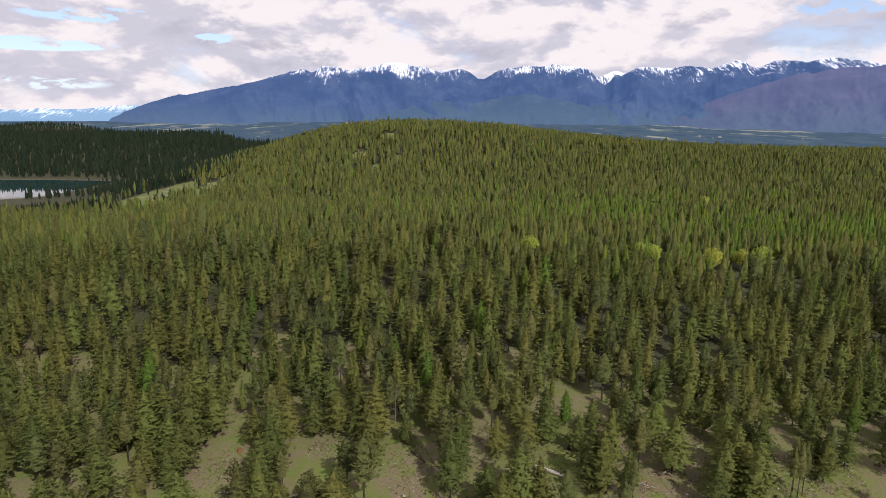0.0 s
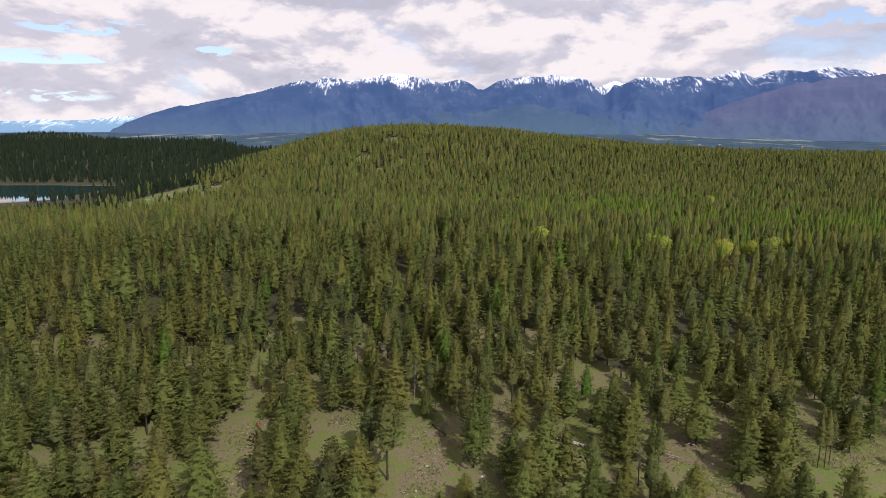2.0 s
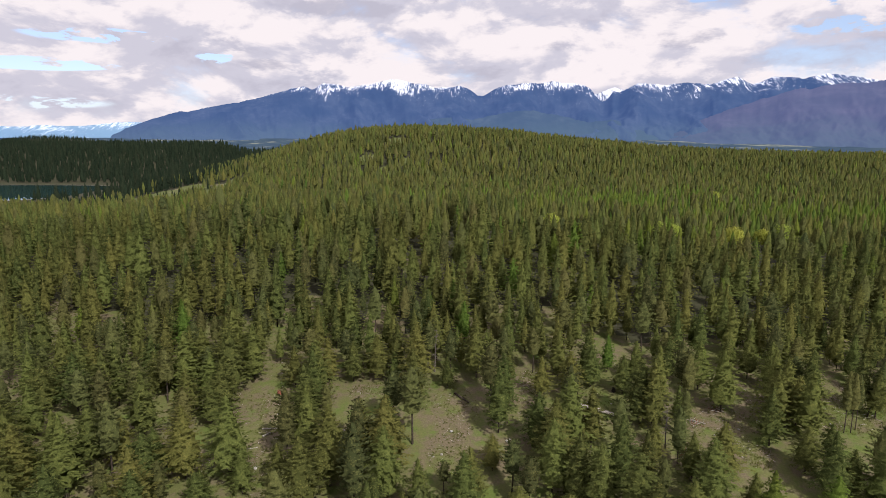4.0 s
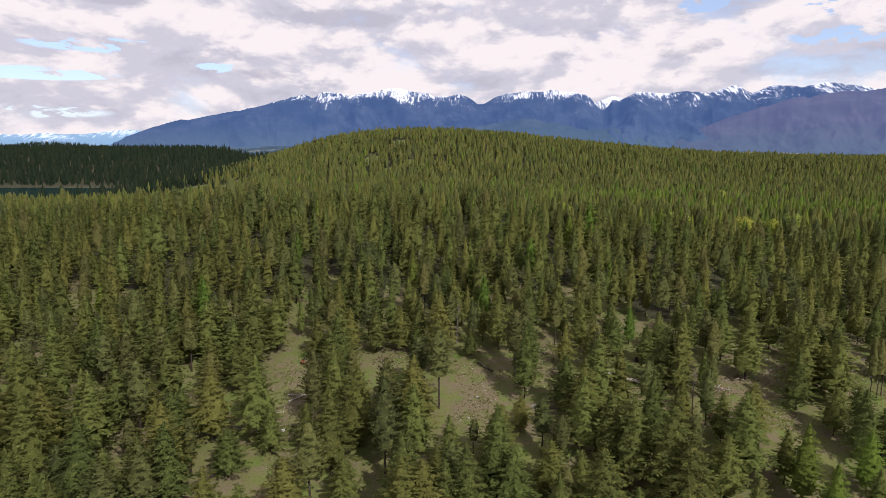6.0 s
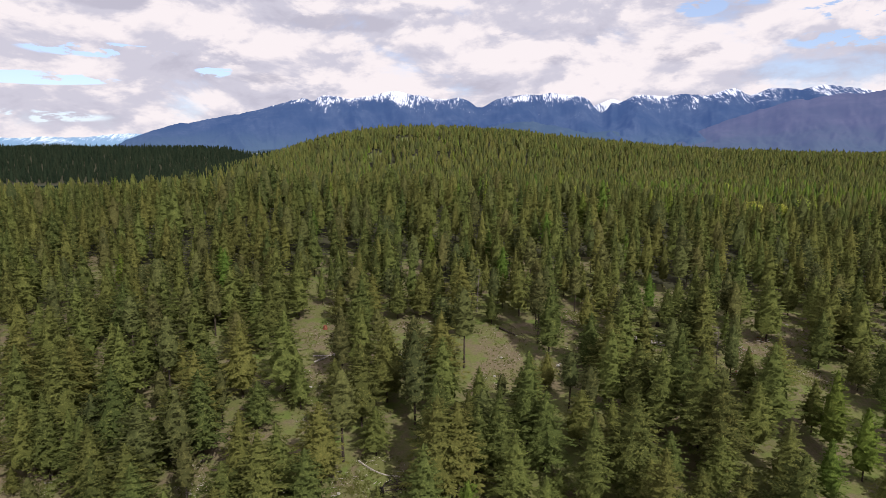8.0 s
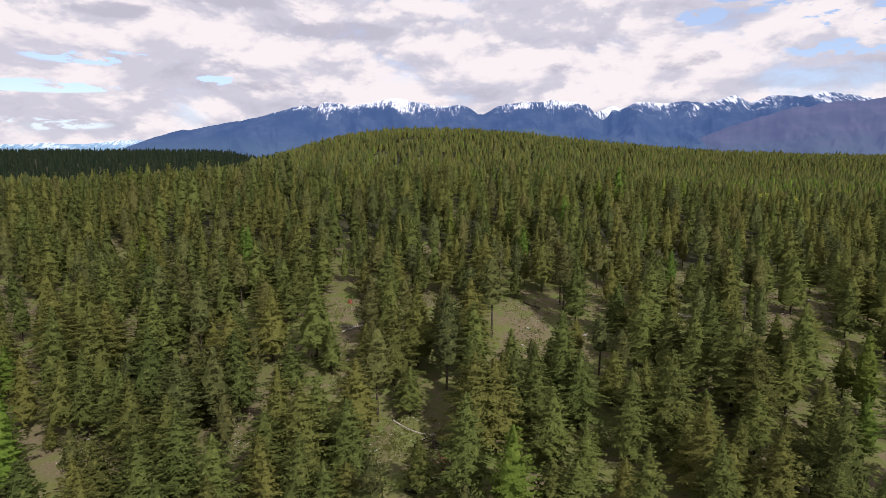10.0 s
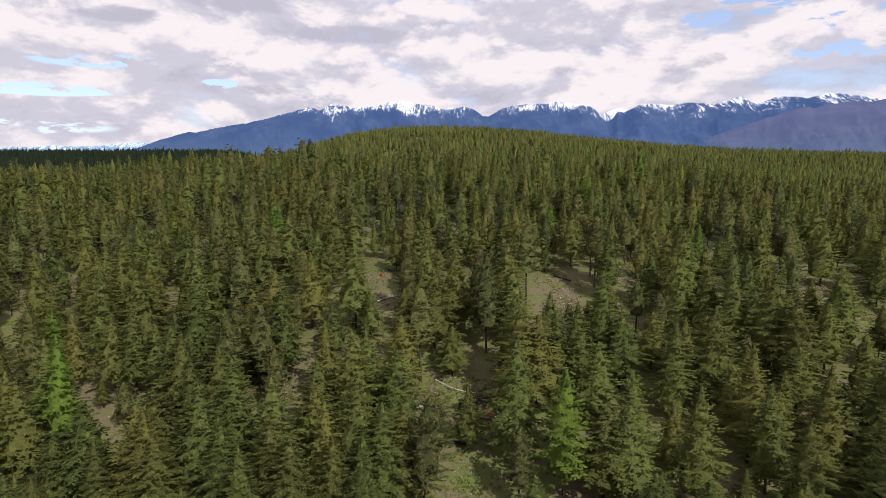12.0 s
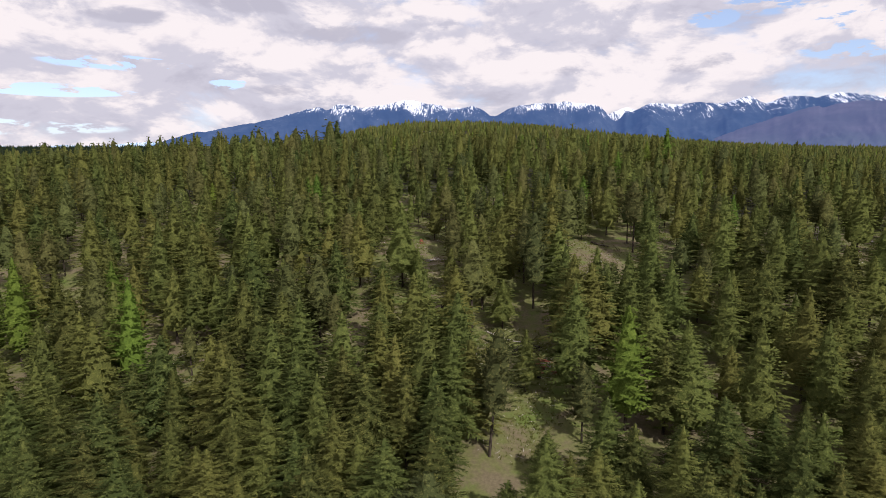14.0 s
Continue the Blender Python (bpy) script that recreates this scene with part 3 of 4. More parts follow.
STAND_FRONT = [
    (-13.8, 31.7, 12.5), (-57.8, 32.8, 11.7), (-43.4, 33.1, 12.3), (-65.3, 34.4, 8), (-17.8, 34.8, 8.5),
    (-25.1, 35, 12), (-57.2, 35.1, 7.5), (-8.1, 35.2, 8), (-14.1, 35.7, 12.4), (-49.7, 35.8, 8), (-1.3, 36.1, 9),
    (-43.4, 36.4, 8.5), (-22.8, 36.5, 9.5), (-27.8, 36.6, 7), (-37.9, 36.9, 10.4), (-52.6, 37.1, 9.2),
    (-62.8, 37.2, 10.6), (-3.9, 37.3, 12.2), (-34.1, 37.4, 10.7), (-67.9, 37.4, 10.5), (2.4, 37.4, 9),
    (-60.3, 37.5, 8.5), (-20.2, 37.9, 9), (-1.6, 38.4, 11.7), (-40.3, 38.4, 9.5), (-45.8, 39.1, 9.5),
    (-62.7, 39.5, 12.5), (-42.5, 39.7, 11),
]
STAND_FOOT = [
    (-54.6, 39.7, 7.5), (-8, 39.9, 7.5), (-16.6, 40.1, 9.5), (3.5, 40.5, 10.5), (-51.6, 40.5, 10),
    (-48.6, 40.6, 10.5), (-61.5, 41.1, 10.9), (-1.7, 41.1, 9.5), (-57.4, 41.2, 9), (-18.6, 41.9, 10.7),
    (-68.1, 42, 10.5), (-72.2, 42.1, 11), (-8, 42.4, 10.5), (-64.6, 43.4, 9.5), (-11.1, 44.3, 6.5),
    (-44.9, 44.4, 11.5), (-23.3, 44.9, 5.5), (6.8, 45.1, 7.5), (-72.1, 45.7, 11.5), (-40.7, 45.9, 11.5),
    (-1.7, 45.9, 6.9), (-6.1, 46.2, 7.7), (-53.5, 46.5, 11), (-36.9, 47.1, 10.5), (8.1, 47.4, 12),
    (-34.1, 47.6, 10.5), (-47.8, 47.7, 12), (-43.1, 47.9, 12),
]
STAND_SLOPE = [
    (-60, 48, 9.5), (-55.3, 48.5, 12.1), (-32.4, 49.1, 12.5), (-64.5, 49.1, 9.5), (-38.1, 50, 12),
    (-1.2, 50.1, 13.5), (-74.5, 50.5, 12.3), (-57.1, 50.6, 11.5), (-35.1, 50.7, 13.9), (-62.4, 50.8, 11.4),
    (-30.5, 50.8, 11), (-7.9, 50.9, 11), (-43.7, 51.5, 13.5), (-10.1, 51.8, 10.5), (-51.3, 52.4, 12.5),
    (7.2, 53, 12), (-71.2, 54, 11.5), (-57.4, 55.1, 10), (-40.3, 55.4, 10.7), (21, 55.5, 14.3), (9.5, 55.7, 9.3),
    (-74.3, 57, 10.7), (-18.6, 57.2, 14.1), (7.2, 57.3, 13.5), (-40.5, 58.4, 11.2), (-36.7, 59.3, 14.2),
    (-31.7, 59.4, 11.9), (-81.1, 59.9, 8.4),
]
STAND_LOWER = [
    (-77.5, 60.6, 11.5), (12.9, 61.1, 8.2), (7.4, 62.3, 8.3), (-35.6, 62.7, 12.5), (-46.7, 63.7, 9.5),
    (1.2, 64.1, 12.5), (-58.1, 64.5, 11.1), (24.7, 64.9, 10.1), (-17.2, 65.6, 13.8), (-2.3, 66.1, 3.9),
    (-53.1, 66.2, 12.1), (-60.1, 66.4, 10.8), (-41.1, 66.6, 11.4), (-14.8, 66.7, 12.2), (7, 66.8, 13.2),
    (-69.5, 67, 3.7), (-78.4, 67.7, 12), (-68.8, 69.1, 10.7), (-66.2, 69.2, 12), (-9.4, 69.4, 12.5),
    (-54.4, 69.4, 11.6), (-12.1, 69.4, 10.2), (-49.9, 69.5, 12), (-63.5, 69.7, 9.3), (-17.5, 70.2, 13.2),
    (18.9, 70.2, 13), (-3.4, 70.8, 10.9), (-48, 72.4, 12.9),
]
STAND_MIDDLE = [
    (-29.6, 72.4, 12.8), (-81.7, 72.7, 10), (-16.8, 72.8, 11.7), (-13.2, 72.8, 9.5), (-89.6, 72.9, 9.6),
    (5.8, 73, 8.6), (-62.5, 73.3, 9), (8.7, 73.3, 8.6), (-59.6, 73.4, 12.9), (25.1, 73.7, 10.2),
    (-5.2, 73.8, 14.5), (17.7, 73.8, 14.1), (-11.2, 73.8, 9.1), (-58.1, 74.5, 6.6), (-49.4, 75, 13.9),
    (-88.5, 75.3, 7.6), (2.2, 75.4, 8.1), (-73.8, 76.2, 14.1), (-93.4, 76.2, 12.5), (13.6, 77.1, 13),
    (29, 77.4, 13.5), (-69.6, 77.9, 13), (-42.4, 78.7, 7.3), (-27.9, 78.9, 12.6), (-20.4, 79.3, 14.2),
    (-4.1, 79.4, 10.5), (17.4, 80.9, 14.3), (48.3, 81.7, 11.2),
]
STAND_UPPER = [
    (-16.5, 82.1, 11.8), (-43.1, 82.1, 4.8), (31.3, 82.2, 9.1), (8, 82.3, 12.7), (-51.3, 82.4, 10.4),
    (-63, 82.6, 13.3), (-70, 82.7, 11.6), (-5, 83.3, 5.7), (-7.8, 83.3, 5.3), (-37.5, 83.5, 7.1),
    (-64.5, 83.6, 13.1), (-78.4, 83.9, 13), (22.4, 84.8, 9.1), (-24.8, 84.9, 13.1), (-57.4, 85.3, 13.2),
    (-46.8, 85.9, 12.2), (-89, 86, 12.5), (-40.2, 86.5, 13.4), (-16.6, 87.4, 12.9), (-0.3, 88, 6.1),
    (-32.2, 89.5, 12.5), (-77.3, 89.7, 12.7), (-16.8, 90.1, 11.4), (53.6, 90.9, 5.7), (-29.4, 91.1, 12.5),
    (-25.7, 91.3, 7.3), (20.1, 91.4, 9.7), (-85, 91.8, 7.4),
]
STAND_BACK = [
    (12.4, 92.4, 13.1), (7.4, 92.7, 9.9), (16, 92.8, 10.9), (45.1, 93.4, 10.2), (-12.9, 93.9, 13.3),
    (-16.7, 94, 8.1), (-56.5, 94.1, 12.8), (-75.2, 94.7, 9.9), (-94.6, 95.1, 9), (7.3, 95.2, 6.9),
    (32, 95.4, 8.3), (1.4, 96.6, 12.6), (47.8, 97.1, 10.8), (27.2, 97.3, 12.4), (-31, 97.5, 11.6),
    (52.3, 98.7, 9.1), (-59.4, 98.9, 11.4), (25.8, 99.1, 11.8), (67.1, 100.6, 8.9), (-86.1, 100.9, 8),
    (-77.4, 101.6, 10.9), (51.8, 101.6, 10.5), (0.4, 102.1, 12.9), (-46.6, 102.4, 9.8), (-30.5, 102.6, 12.9),
    (41.2, 102.8, 11.6), (-67.4, 102.9, 11.7), (56.9, 103.1, 11.7),
]
STAND_RIM = [
    (35.3, 103.2, 10.6), (66.2, 103.6, 10.9), (2.8, 103.6, 10.4), (30.3, 104, 11.8), (50.9, 104, 11.2),
    (-65.8, 104.5, 12.4), (35.1, 105.9, 11.6), (-30.8, 106.6, 11.7), (-47, 108.3, 13.5), (25.4, 108.8, 7.6),
    (53.4, 110.1, 9.8), (57.9, 110.4, 7.7), (-89.7, 111, 9.2), (-44.1, 113.4, 11.8), (-98.2, 115.6, 11.5),
    (20.5, 116.2, 9.1), (-49.6, 119.1, 12.5), (50.3, 120.5, 5.9), (-50.5, 120.9, 11.8), (-19.6, 132.9, 8.2),
    (-68.1, 144.8, 12.7), (-113.6, 152.1, 11.8), (69, 162, 10), (-103.8, 182.5, 12.3),
]

def in_glade(x, y):
    return any(((x - a) / p) ** 2 + ((y - b) / q) ** 2 < 1 for a, b, p, q in GLADES)


rng = random.Random(11)
planted, counts = [], {"fir": 0, "pine": 0, "larch": 0}


def put_tree(habit, x, y, tall, lean=0.0, girth=None):
    fine = 2 if y < 50 else 1 if y < 90 else 0
    planted.append((x, y))
    counts[habit] += 1
    return plant(habit, fine, x, y, tall, rng.uniform(0, 6.28), girth or rng.uniform(0.92, 1.28) * (1.30 - 0.020 * tall), lean, rng.randrange(97))


for x, y, tall in [(-14.1, 52.0, 14), (35.2, 73.3, 12), (36.5, 68.6, 10), (29.7, 64.6, 9), (-61.1, 123.1, 11), (-10.9, 139.6, 8), (-69.3, 58.4, 14), (-86.2, 63.8, 14), (23.2, 171.5, 12), (-5.4, 140.8, 10)]:
    put_tree("larch", x, y, tall, 0.0, 1.1)
tagged(put_tree("pine", -28.6, 48.5, 13.5, 0.07, 1.0), "slightly leaning pine with a long bare trunk beside the glade", "tree", "pines on the slope")
tagged(put_tree("pine", 66.1, 101.2, 10.5, 0.22, 0.9), "strongly leaning dark-stemmed pine in the sunny glade", "tree", "pines on the slope")
for x, y, tall in [(59.4, 96.8, 9.6), (60.6, 96.9, 10.4), (61.8, 97.6, 9.8), (60.5, 98.3, 10.0)]:
    tagged(put_tree("pine", x, y, tall, 0, 0.7), "thin-stemmed pine in a close clump on the glade", "tree", "pines on the slope")
for x, y, tall in [(-51.0, 51.3, 13), (-49.3, 56.6, 12.5), (-54.7, 58.6, 11.5), (-52.7, 62.1, 10.5), (-86.2, 65.2, 11), (-74.7, 70.5, 10.5)]:
    put_tree("fir", x, y, tall)
for n, (x, y, tall) in enumerate(STAND_FRONT + STAND_FOOT + STAND_SLOPE + STAND_LOWER + STAND_MIDDLE + STAND_UPPER + STAND_BACK + STAND_RIM):
    put_tree("pine" if n % 6 == 4 and y > 60 else "fir", x, y, tall)


def crowded(x, y, gap):
    return any((x - a) ** 2 + (y - b) ** 2 < gap * gap for a, b in planted)


REST = []  # trees past some three hundred of a kind: x, y, height, habit


def fill_slope():
    """Further trees between those, as dense as the wood stands, up to some three hundred of a kind."""
    rows = np.concatenate([np.arange(22, 76, 4.0), np.arange(76, 134, 4.2)])
    for y in rows:
        for x in np.arange(-0.80 * y - 46, 0.80 * y + 8, 4.1 if y < 76 else 4.3):
            a, b = x + rng.uniform(-2.0, 2.0), y + rng.uniform(-1.9, 1.9)
            open_slope = float(step(112, 96, b))
            front = float(step(80, 58, b))
            if in_glade(a, b) or crowded(a, b, 3.4 + 0.2 * open_slope + 0.7 * front) or rng.random() < 0.05 + 0.05 * open_slope:
                continue
            if any(in_glade(a, b + ahead) for ahead in (3, 6, 9, 12)) and rng.random() < (0.92 if b < 90 else 0.7):
                continue
            if rng.random() < (0.22 if a > 8 and 72 < b < 109 else 0.12 if 64 < b < 108 and a > -52 else 0.0):
                continue
            kind = rng.random()
            habit = "larch" if kind < 0.05 else "pine" if kind < 0.24 else "fir"
            near_edge = in_glade(a + 2, b - 3) or in_glade(a - 2, b - 3)
            tall = rng.uniform(5.5, 9.5) if near_edge or rng.random() < 0.2 + 0.1 * open_slope else rng.uniform(8.0, 12.5)
            if counts[habit] >= (380 if habit == "fir" else 220):
                REST.append((a, b, tall, habit))
            else:
                put_tree(habit, a, b, tall)


fill_slope()
for key, m in FIRST_POSES.items():
    used[key].matrix_basis = m


# ---- the wider forest, as joined stands ----
def low_tree(seed, habit, tiers, around, pieces, size, core):
    """A cheap conifer of unit height: a lumpy crown with bough tips standing out of it, and a thin trunk."""
    r = random.Random(seed)
    points = []
    low, wide = {"fir": (0.14, 0.225), "pine": (0.32, 0.205), "larch": (0.18, 0.180), "shaded_conifer": (0.08, 0.190)}[habit]
    if core < 0.6:
        points = list(crown_points(r, TALL, low, wide * 1.22, 0.92, 7, 1.3, 0.50, habit) / TALL)
    else:
        shell(points, r, 1.0, low, wide, tiers, around, habit, core)
    for _ in range(pieces):
        u, turn = r.random() ** 1.2 * 0.95, r.uniform(0, 6.28)
        out = np.array([math.cos(turn), math.sin(turn), r.uniform(-0.55, 0.25) + 0.5 * u])
        reach = wide * reach_at(habit, u) + 0.004
        grown = size * (1.15 - 0.55 * u)
        at = np.array([0, 0, low + (1 - low) * u]) + np.array([out[0], out[1], 0]) * max(reach * r.uniform(0.85, 1.15) - grown * 1.1, 0)
        spray(points, at, out / np.linalg.norm(out), grown * r.uniform(1.3, 2.0), grown * r.uniform(0.7, 1.1), r.uniform(-0.8, 0.8))
    for k in range(2):
        spray(points, np.array([0, 0, 0.86]), np.array([0.02, 0, 1.0]), 0.14, 0.035, k * 1.57 + 0.4)
    crown, soft = outward(points, (0, 0, 0), 0.84)
    stem = np.array([[0.011 * math.cos(2.09 * i) * w, 0.011 * math.sin(2.09 * i) * w, z] for z, w in ((-0.05, 1.0), (0.6, 0.5)) for i in range(3)])
    side = np.concatenate([stem[[i, (i + 1) % 3, 3 + (i + 1) % 3, 3 + i]] for i in range(3)])
    return crown, side, soft


INDEX = {"fir": 0, "larch": 1, "pine": 2, "shaded_conifer": 4}


def stand(name, label, trees, tiers, around, pieces, size, seed, stems=True, core=0.84):
    """Many trees as one mesh."""
    models = {h: [low_tree(seed + v, h, tiers, around, pieces, size, core) for v in range(5)] for h in INDEX}
    r = np.random.RandomState(seed)
    verts, slots, normals, tones = [], [], [], []
    xs, ys = np.array([t[0] for t in trees]), np.array([t[1] for t in trees])
    for (x, y, tall, habit), z in zip(trees, height(xs, ys)):
        crown, stem, soft = models[habit][r.randint(5)]
        corners = np.concatenate([crown, stem]) if stems else crown
        c, s = math.cos(a := r.uniform(0, 6.28)), math.sin(a)
        g = tall * r.uniform(0.85, 1.2)
        verts.append(np.stack([(corners[:, 0] * c - corners[:, 1] * s) * g + x, (corners[:, 0] * s + corners[:, 1] * c) * g + y,
                               corners[:, 2] * tall + z], 1))
        facing = np.concatenate([soft, np.tile((0.0, -0.9, 0.4), (len(stem), 1))]) if stems else soft
        normals.append(np.stack([facing[:, 0] * c - facing[:, 1] * s, facing[:, 0] * s + facing[:, 1] * c, facing[:, 2]], 1))
        tones.append(np.full(len(corners), r.uniform(0, 1), np.float32))
        slots.append(np.full(len(corners) // 4, INDEX[habit]))
        if stems:
            slots[-1][len(crown) // 4:] = 3
    verts, slots = np.concatenate(verts), np.concatenate(slots)
    me = needle_mesh(name, verts, np.concatenate(normals), [FIR, LARCH, PINE, BARK, SHADED_NEEDLES], slots)
    me.attributes.new("tree_tone", "FLOAT", "POINT").data.foreach_set("value", np.concatenate(tones))
    ob = new(name, me)
    return tagged(ob, label, "forest", kind="stuff")


def wet(x, y):
    across = x - LAKE[0]
    return (across / (LAKE[2] * 1.14)) ** 2 + ((y - LAKE[1] - LAKE[4] * (across + 40)) / (LAKE[3] * 1.16)) ** 2 < 1


ASPENS = [(32, 227, 9), (76, 239, 9), (82, 241, 8.5), (103, 235, 10), (116, 240, 8.5), (121, 234, 11), (175, 422, 11)]


def open_land(x, y):
    return any(((x - a) / 6) ** 2 + ((y - b + 9) / 13) ** 2 < 1 for a, b, _ in ASPENS) or wet(x, y) or any(((x - a) / p) ** 2 + ((y - b) / q) ** 2 < 1 for a, b, p, q in MEADOWS) or in_glade(x, y)


def wood(y0, y1, gap, left, right, larches, sparse=0.08, seed=5, tall=(9.5, 16.5), main="fir"):
    r = random.Random(seed)
    out = []
    for y in np.arange(y0, y1, gap * 0.9):
        for x in np.arange(left(y), right(y), gap):
            a, b = x + r.uniform(-0.45, 0.45) * gap, y + r.uniform(-0.45, 0.45) * gap
            lone = open_land(a, b)
            if r.random() < sparse or lone and (r.random() > 0.06 or y < 205 or wet(a, b)):
                continue
            if main == "shaded_conifer" and 455 < b < 530 and a < -264:
                continue
            share = larches(a, b)
            kind = r.random()
            # leftwards, trees with cloud shade painted into their colour mix in
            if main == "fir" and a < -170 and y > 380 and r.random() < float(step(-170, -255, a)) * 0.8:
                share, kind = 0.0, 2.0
            habit = "shaded_conifer" if kind > 1.5 else "larch" if kind < share else "pine" if kind < share + (0.15 if main == "fir" else 0.0) else main
            low = 0.6 if lone else 0.5 if main == "shaded_conifer" and 400 < b < 520 else 0.72 if a < -170 and 400 < b < 500 else 1
            out.append((a, b, r.uniform(*tall) * low * (1.18 if r.random() < 0.08 else 0.75 if r.random() < 0.1 else 1), habit))
    return out


def larch_share(x, y):
    """Larches stand thickest in the damp dip before the hill and along its right foot."""
    band = math.exp(-((y - 360 + 0.1 * x) / 75) ** 2) * (0.08 + 0.92 * float(step(-60, 80, x)))
    patch = noise.noise((x * 0.012, y * 0.012, 2.0))
    right = 0.30 * float(step(20, 110, x)) * float(step(150, 220, y)) * float(step(520, 380, y)) * max(0, 0.7 + patch)
    return 0.03 + right + 0.75 * band * max(0, 0.6 + patch * 1.4)


def to_left(y):
    return max(-0.78 * y - 40, -300 if y < 430 else -250)


def to_right(y):
    return 0.75 * y + 5


def thinning(trees, near, far, seed, rising):
    """Trees of a wood that grow fewer towards, or from, a line across the land."""
    r = random.Random(seed)
    return [t for t in trees if (r.random() < (t[1] - near) / (far - near)) == rising]


stand("forest_bench", "dense olive-green conifer forest on the bench above the glades",
      REST + thinning(wood(134, 230, 5.8, lambda y: -0.78 * y - 40, to_right, larch_share, 0.06, 5, (9.5, 13.8)), 185, 230, 1, False), 0, 0, 0, 0.0, 21, True, 0.5)
stand("forest_dip", "conifer forest with bright larches in the dip before the hill",
      thinning(thinning(wood(185, 470, 5.0, to_left, to_right, larch_share, 0.05, 8, (9.0, 12.5)), 185, 230, 2, True), 350, 470, 3, False), 4, 6, 26, 0.048, 41, False, 0.74)
stand("forest_hill", "olive-green conifer forest up to the rounded hilltop",
      thinning(wood(350, 790, 5.1, to_left, to_right, larch_share, 0.05, 18, (9.5, 12.5)), 350, 470, 4, True), 3, 5, 6, 0.066, 51, False)
stand("forest_beyond_lake", "conifer forest round the lake and on the rise behind, coloured dark for cloud shade",
      wood(300, 1180, 8.2, lambda y: -0.80 * y - 40, lambda y: -302 if y < 430 else -252, lambda x, y: 0.0, 0.05, 9, (10, 16), "shaded_conifer"), 4, 5, 4, 0.06, 61, False)


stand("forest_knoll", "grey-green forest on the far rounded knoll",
      wood(1540, 1760, 7.0, lambda y: -1420, lambda y: -740, lambda x, y: 0.0, 0.1, 29, (8, 12), "shaded_conifer"), 2, 4, 2, 0.10, 71, False)


# ---- round-crowned aspens in new leaf ----
def aspen(x, y, tall, seed):
    r = random.Random(seed)
    tree = tagged(new("aspen"), "pale yellow-green aspen in new leaf among dark conifers", "tree", "aspens in new leaf")
    verts, quads = trunk_points(r, tall * 0.8, 0.14, 6, 0.3, 0.7, 8)
    trunk = new("trunk", quick_mesh("trunk", verts, quads, [GREY_WOOD], None, True))
    points = []
    for _ in range(1900):
        way = Vector((r.gauss(0, 1), r.gauss(0, 1), r.gauss(0, 0.9))).normalized()
        far = r.random() ** 0.4
        bump = 1 + 0.25 * noise.noise(way * 2.2 + Vector((seed, 0, 0)))
        at = np.array([way.x * tall * 0.36 * far * bump, way.y * tall * 0.36 * far * bump, tall * 0.62 + way.z * tall * 0.38 * far * bump])
        ahead = np.array([r.gauss(0, 1), r.gauss(0, 1), r.gauss(0, 0.6)])
        spray(points, at, ahead / np.linalg.norm(ahead), 0.55, 0.40, r.uniform(-1, 1))
    crown = new("crown", needle_mesh("crown", *outward(points, (0, 0, tall * 0.5), 0.6), [ASPEN]))
    trunk.parent = crown.parent = tree
    tree.matrix_basis = pose(x, y, floor_at(x, y) - 0.1, 0, 0, r.uniform(0, 360))


for n, (x, y, tall) in enumerate(ASPENS):
    aspen(x, y, tall, n + 1)


# ---- farmsteads far out in the valley ----
PALE_BOARDS = bark_material("pale_boards", (0.20, 0.19, 0.18, 1), (0.33, 0.32, 0.30, 1))
METAL_ROOF = bark_material("metal_roof", (0.12, 0.12, 0.13, 1), (0.22, 0.22, 0.24, 1))


FARMS = [(904, 2266, 9, 6, 3.5, 10), (904, 2149, 7, 5, 3.2, 70), (960, 2228, 10, 6, 3.5, -15), (1190, 2127, 8, 5, 3.2, 20), (444, 2457, 8, 5, 3.2, 80)]


def farmhouse(x, y, long, deep, high, turn):
    """A gabled farm building: walls and a roof with eaves."""
    house = tagged(new("farmhouse"), "small pale farm building out in the valley", "building", "farm buildings in the valley")
    for name, mat in (("wall", PALE_BOARDS), ("roof", METAL_ROOF)):
        bm = bmesh.new()
        over = 0 if name == "wall" else 0.6
        a, b = long / 2 + over, deep / 2 + over
        low = high - over * 0.6 if over else -2.0
        top = high + deep * 0.35
        rows = []
        for end in (-a, a):
            outline = [(-b, low), (b, low), (b, high), (0, top), (-b, high)] if not over else \
                [(-b, low), (0, top), (b, low), (b, low + 0.4), (0, top + 0.4), (-b, low + 0.4)]
            rows.append([bm.verts.new((end, p, q)) for p, q in outline])
        for k in range(len(rows[0])):
            bm.faces.new((rows[0][k - 1], rows[0][k], rows[1][k], rows[1][k - 1]))
        bm.faces.new(rows[0][::-1])
        bm.faces.new(rows[1])
        me = bpy.data.meshes.new(name)
        bm.to_mesh(me)
        bm.free()
        me.materials.append(mat)
        piece = new(name, me)
        piece.parent = house
    house.matrix_basis = pose(x, y, floor_at(x, y), 0, 0, turn)


for x, y, long, deep, high, turn in FARMS:
    farmhouse(x, y, long, deep, high, turn)


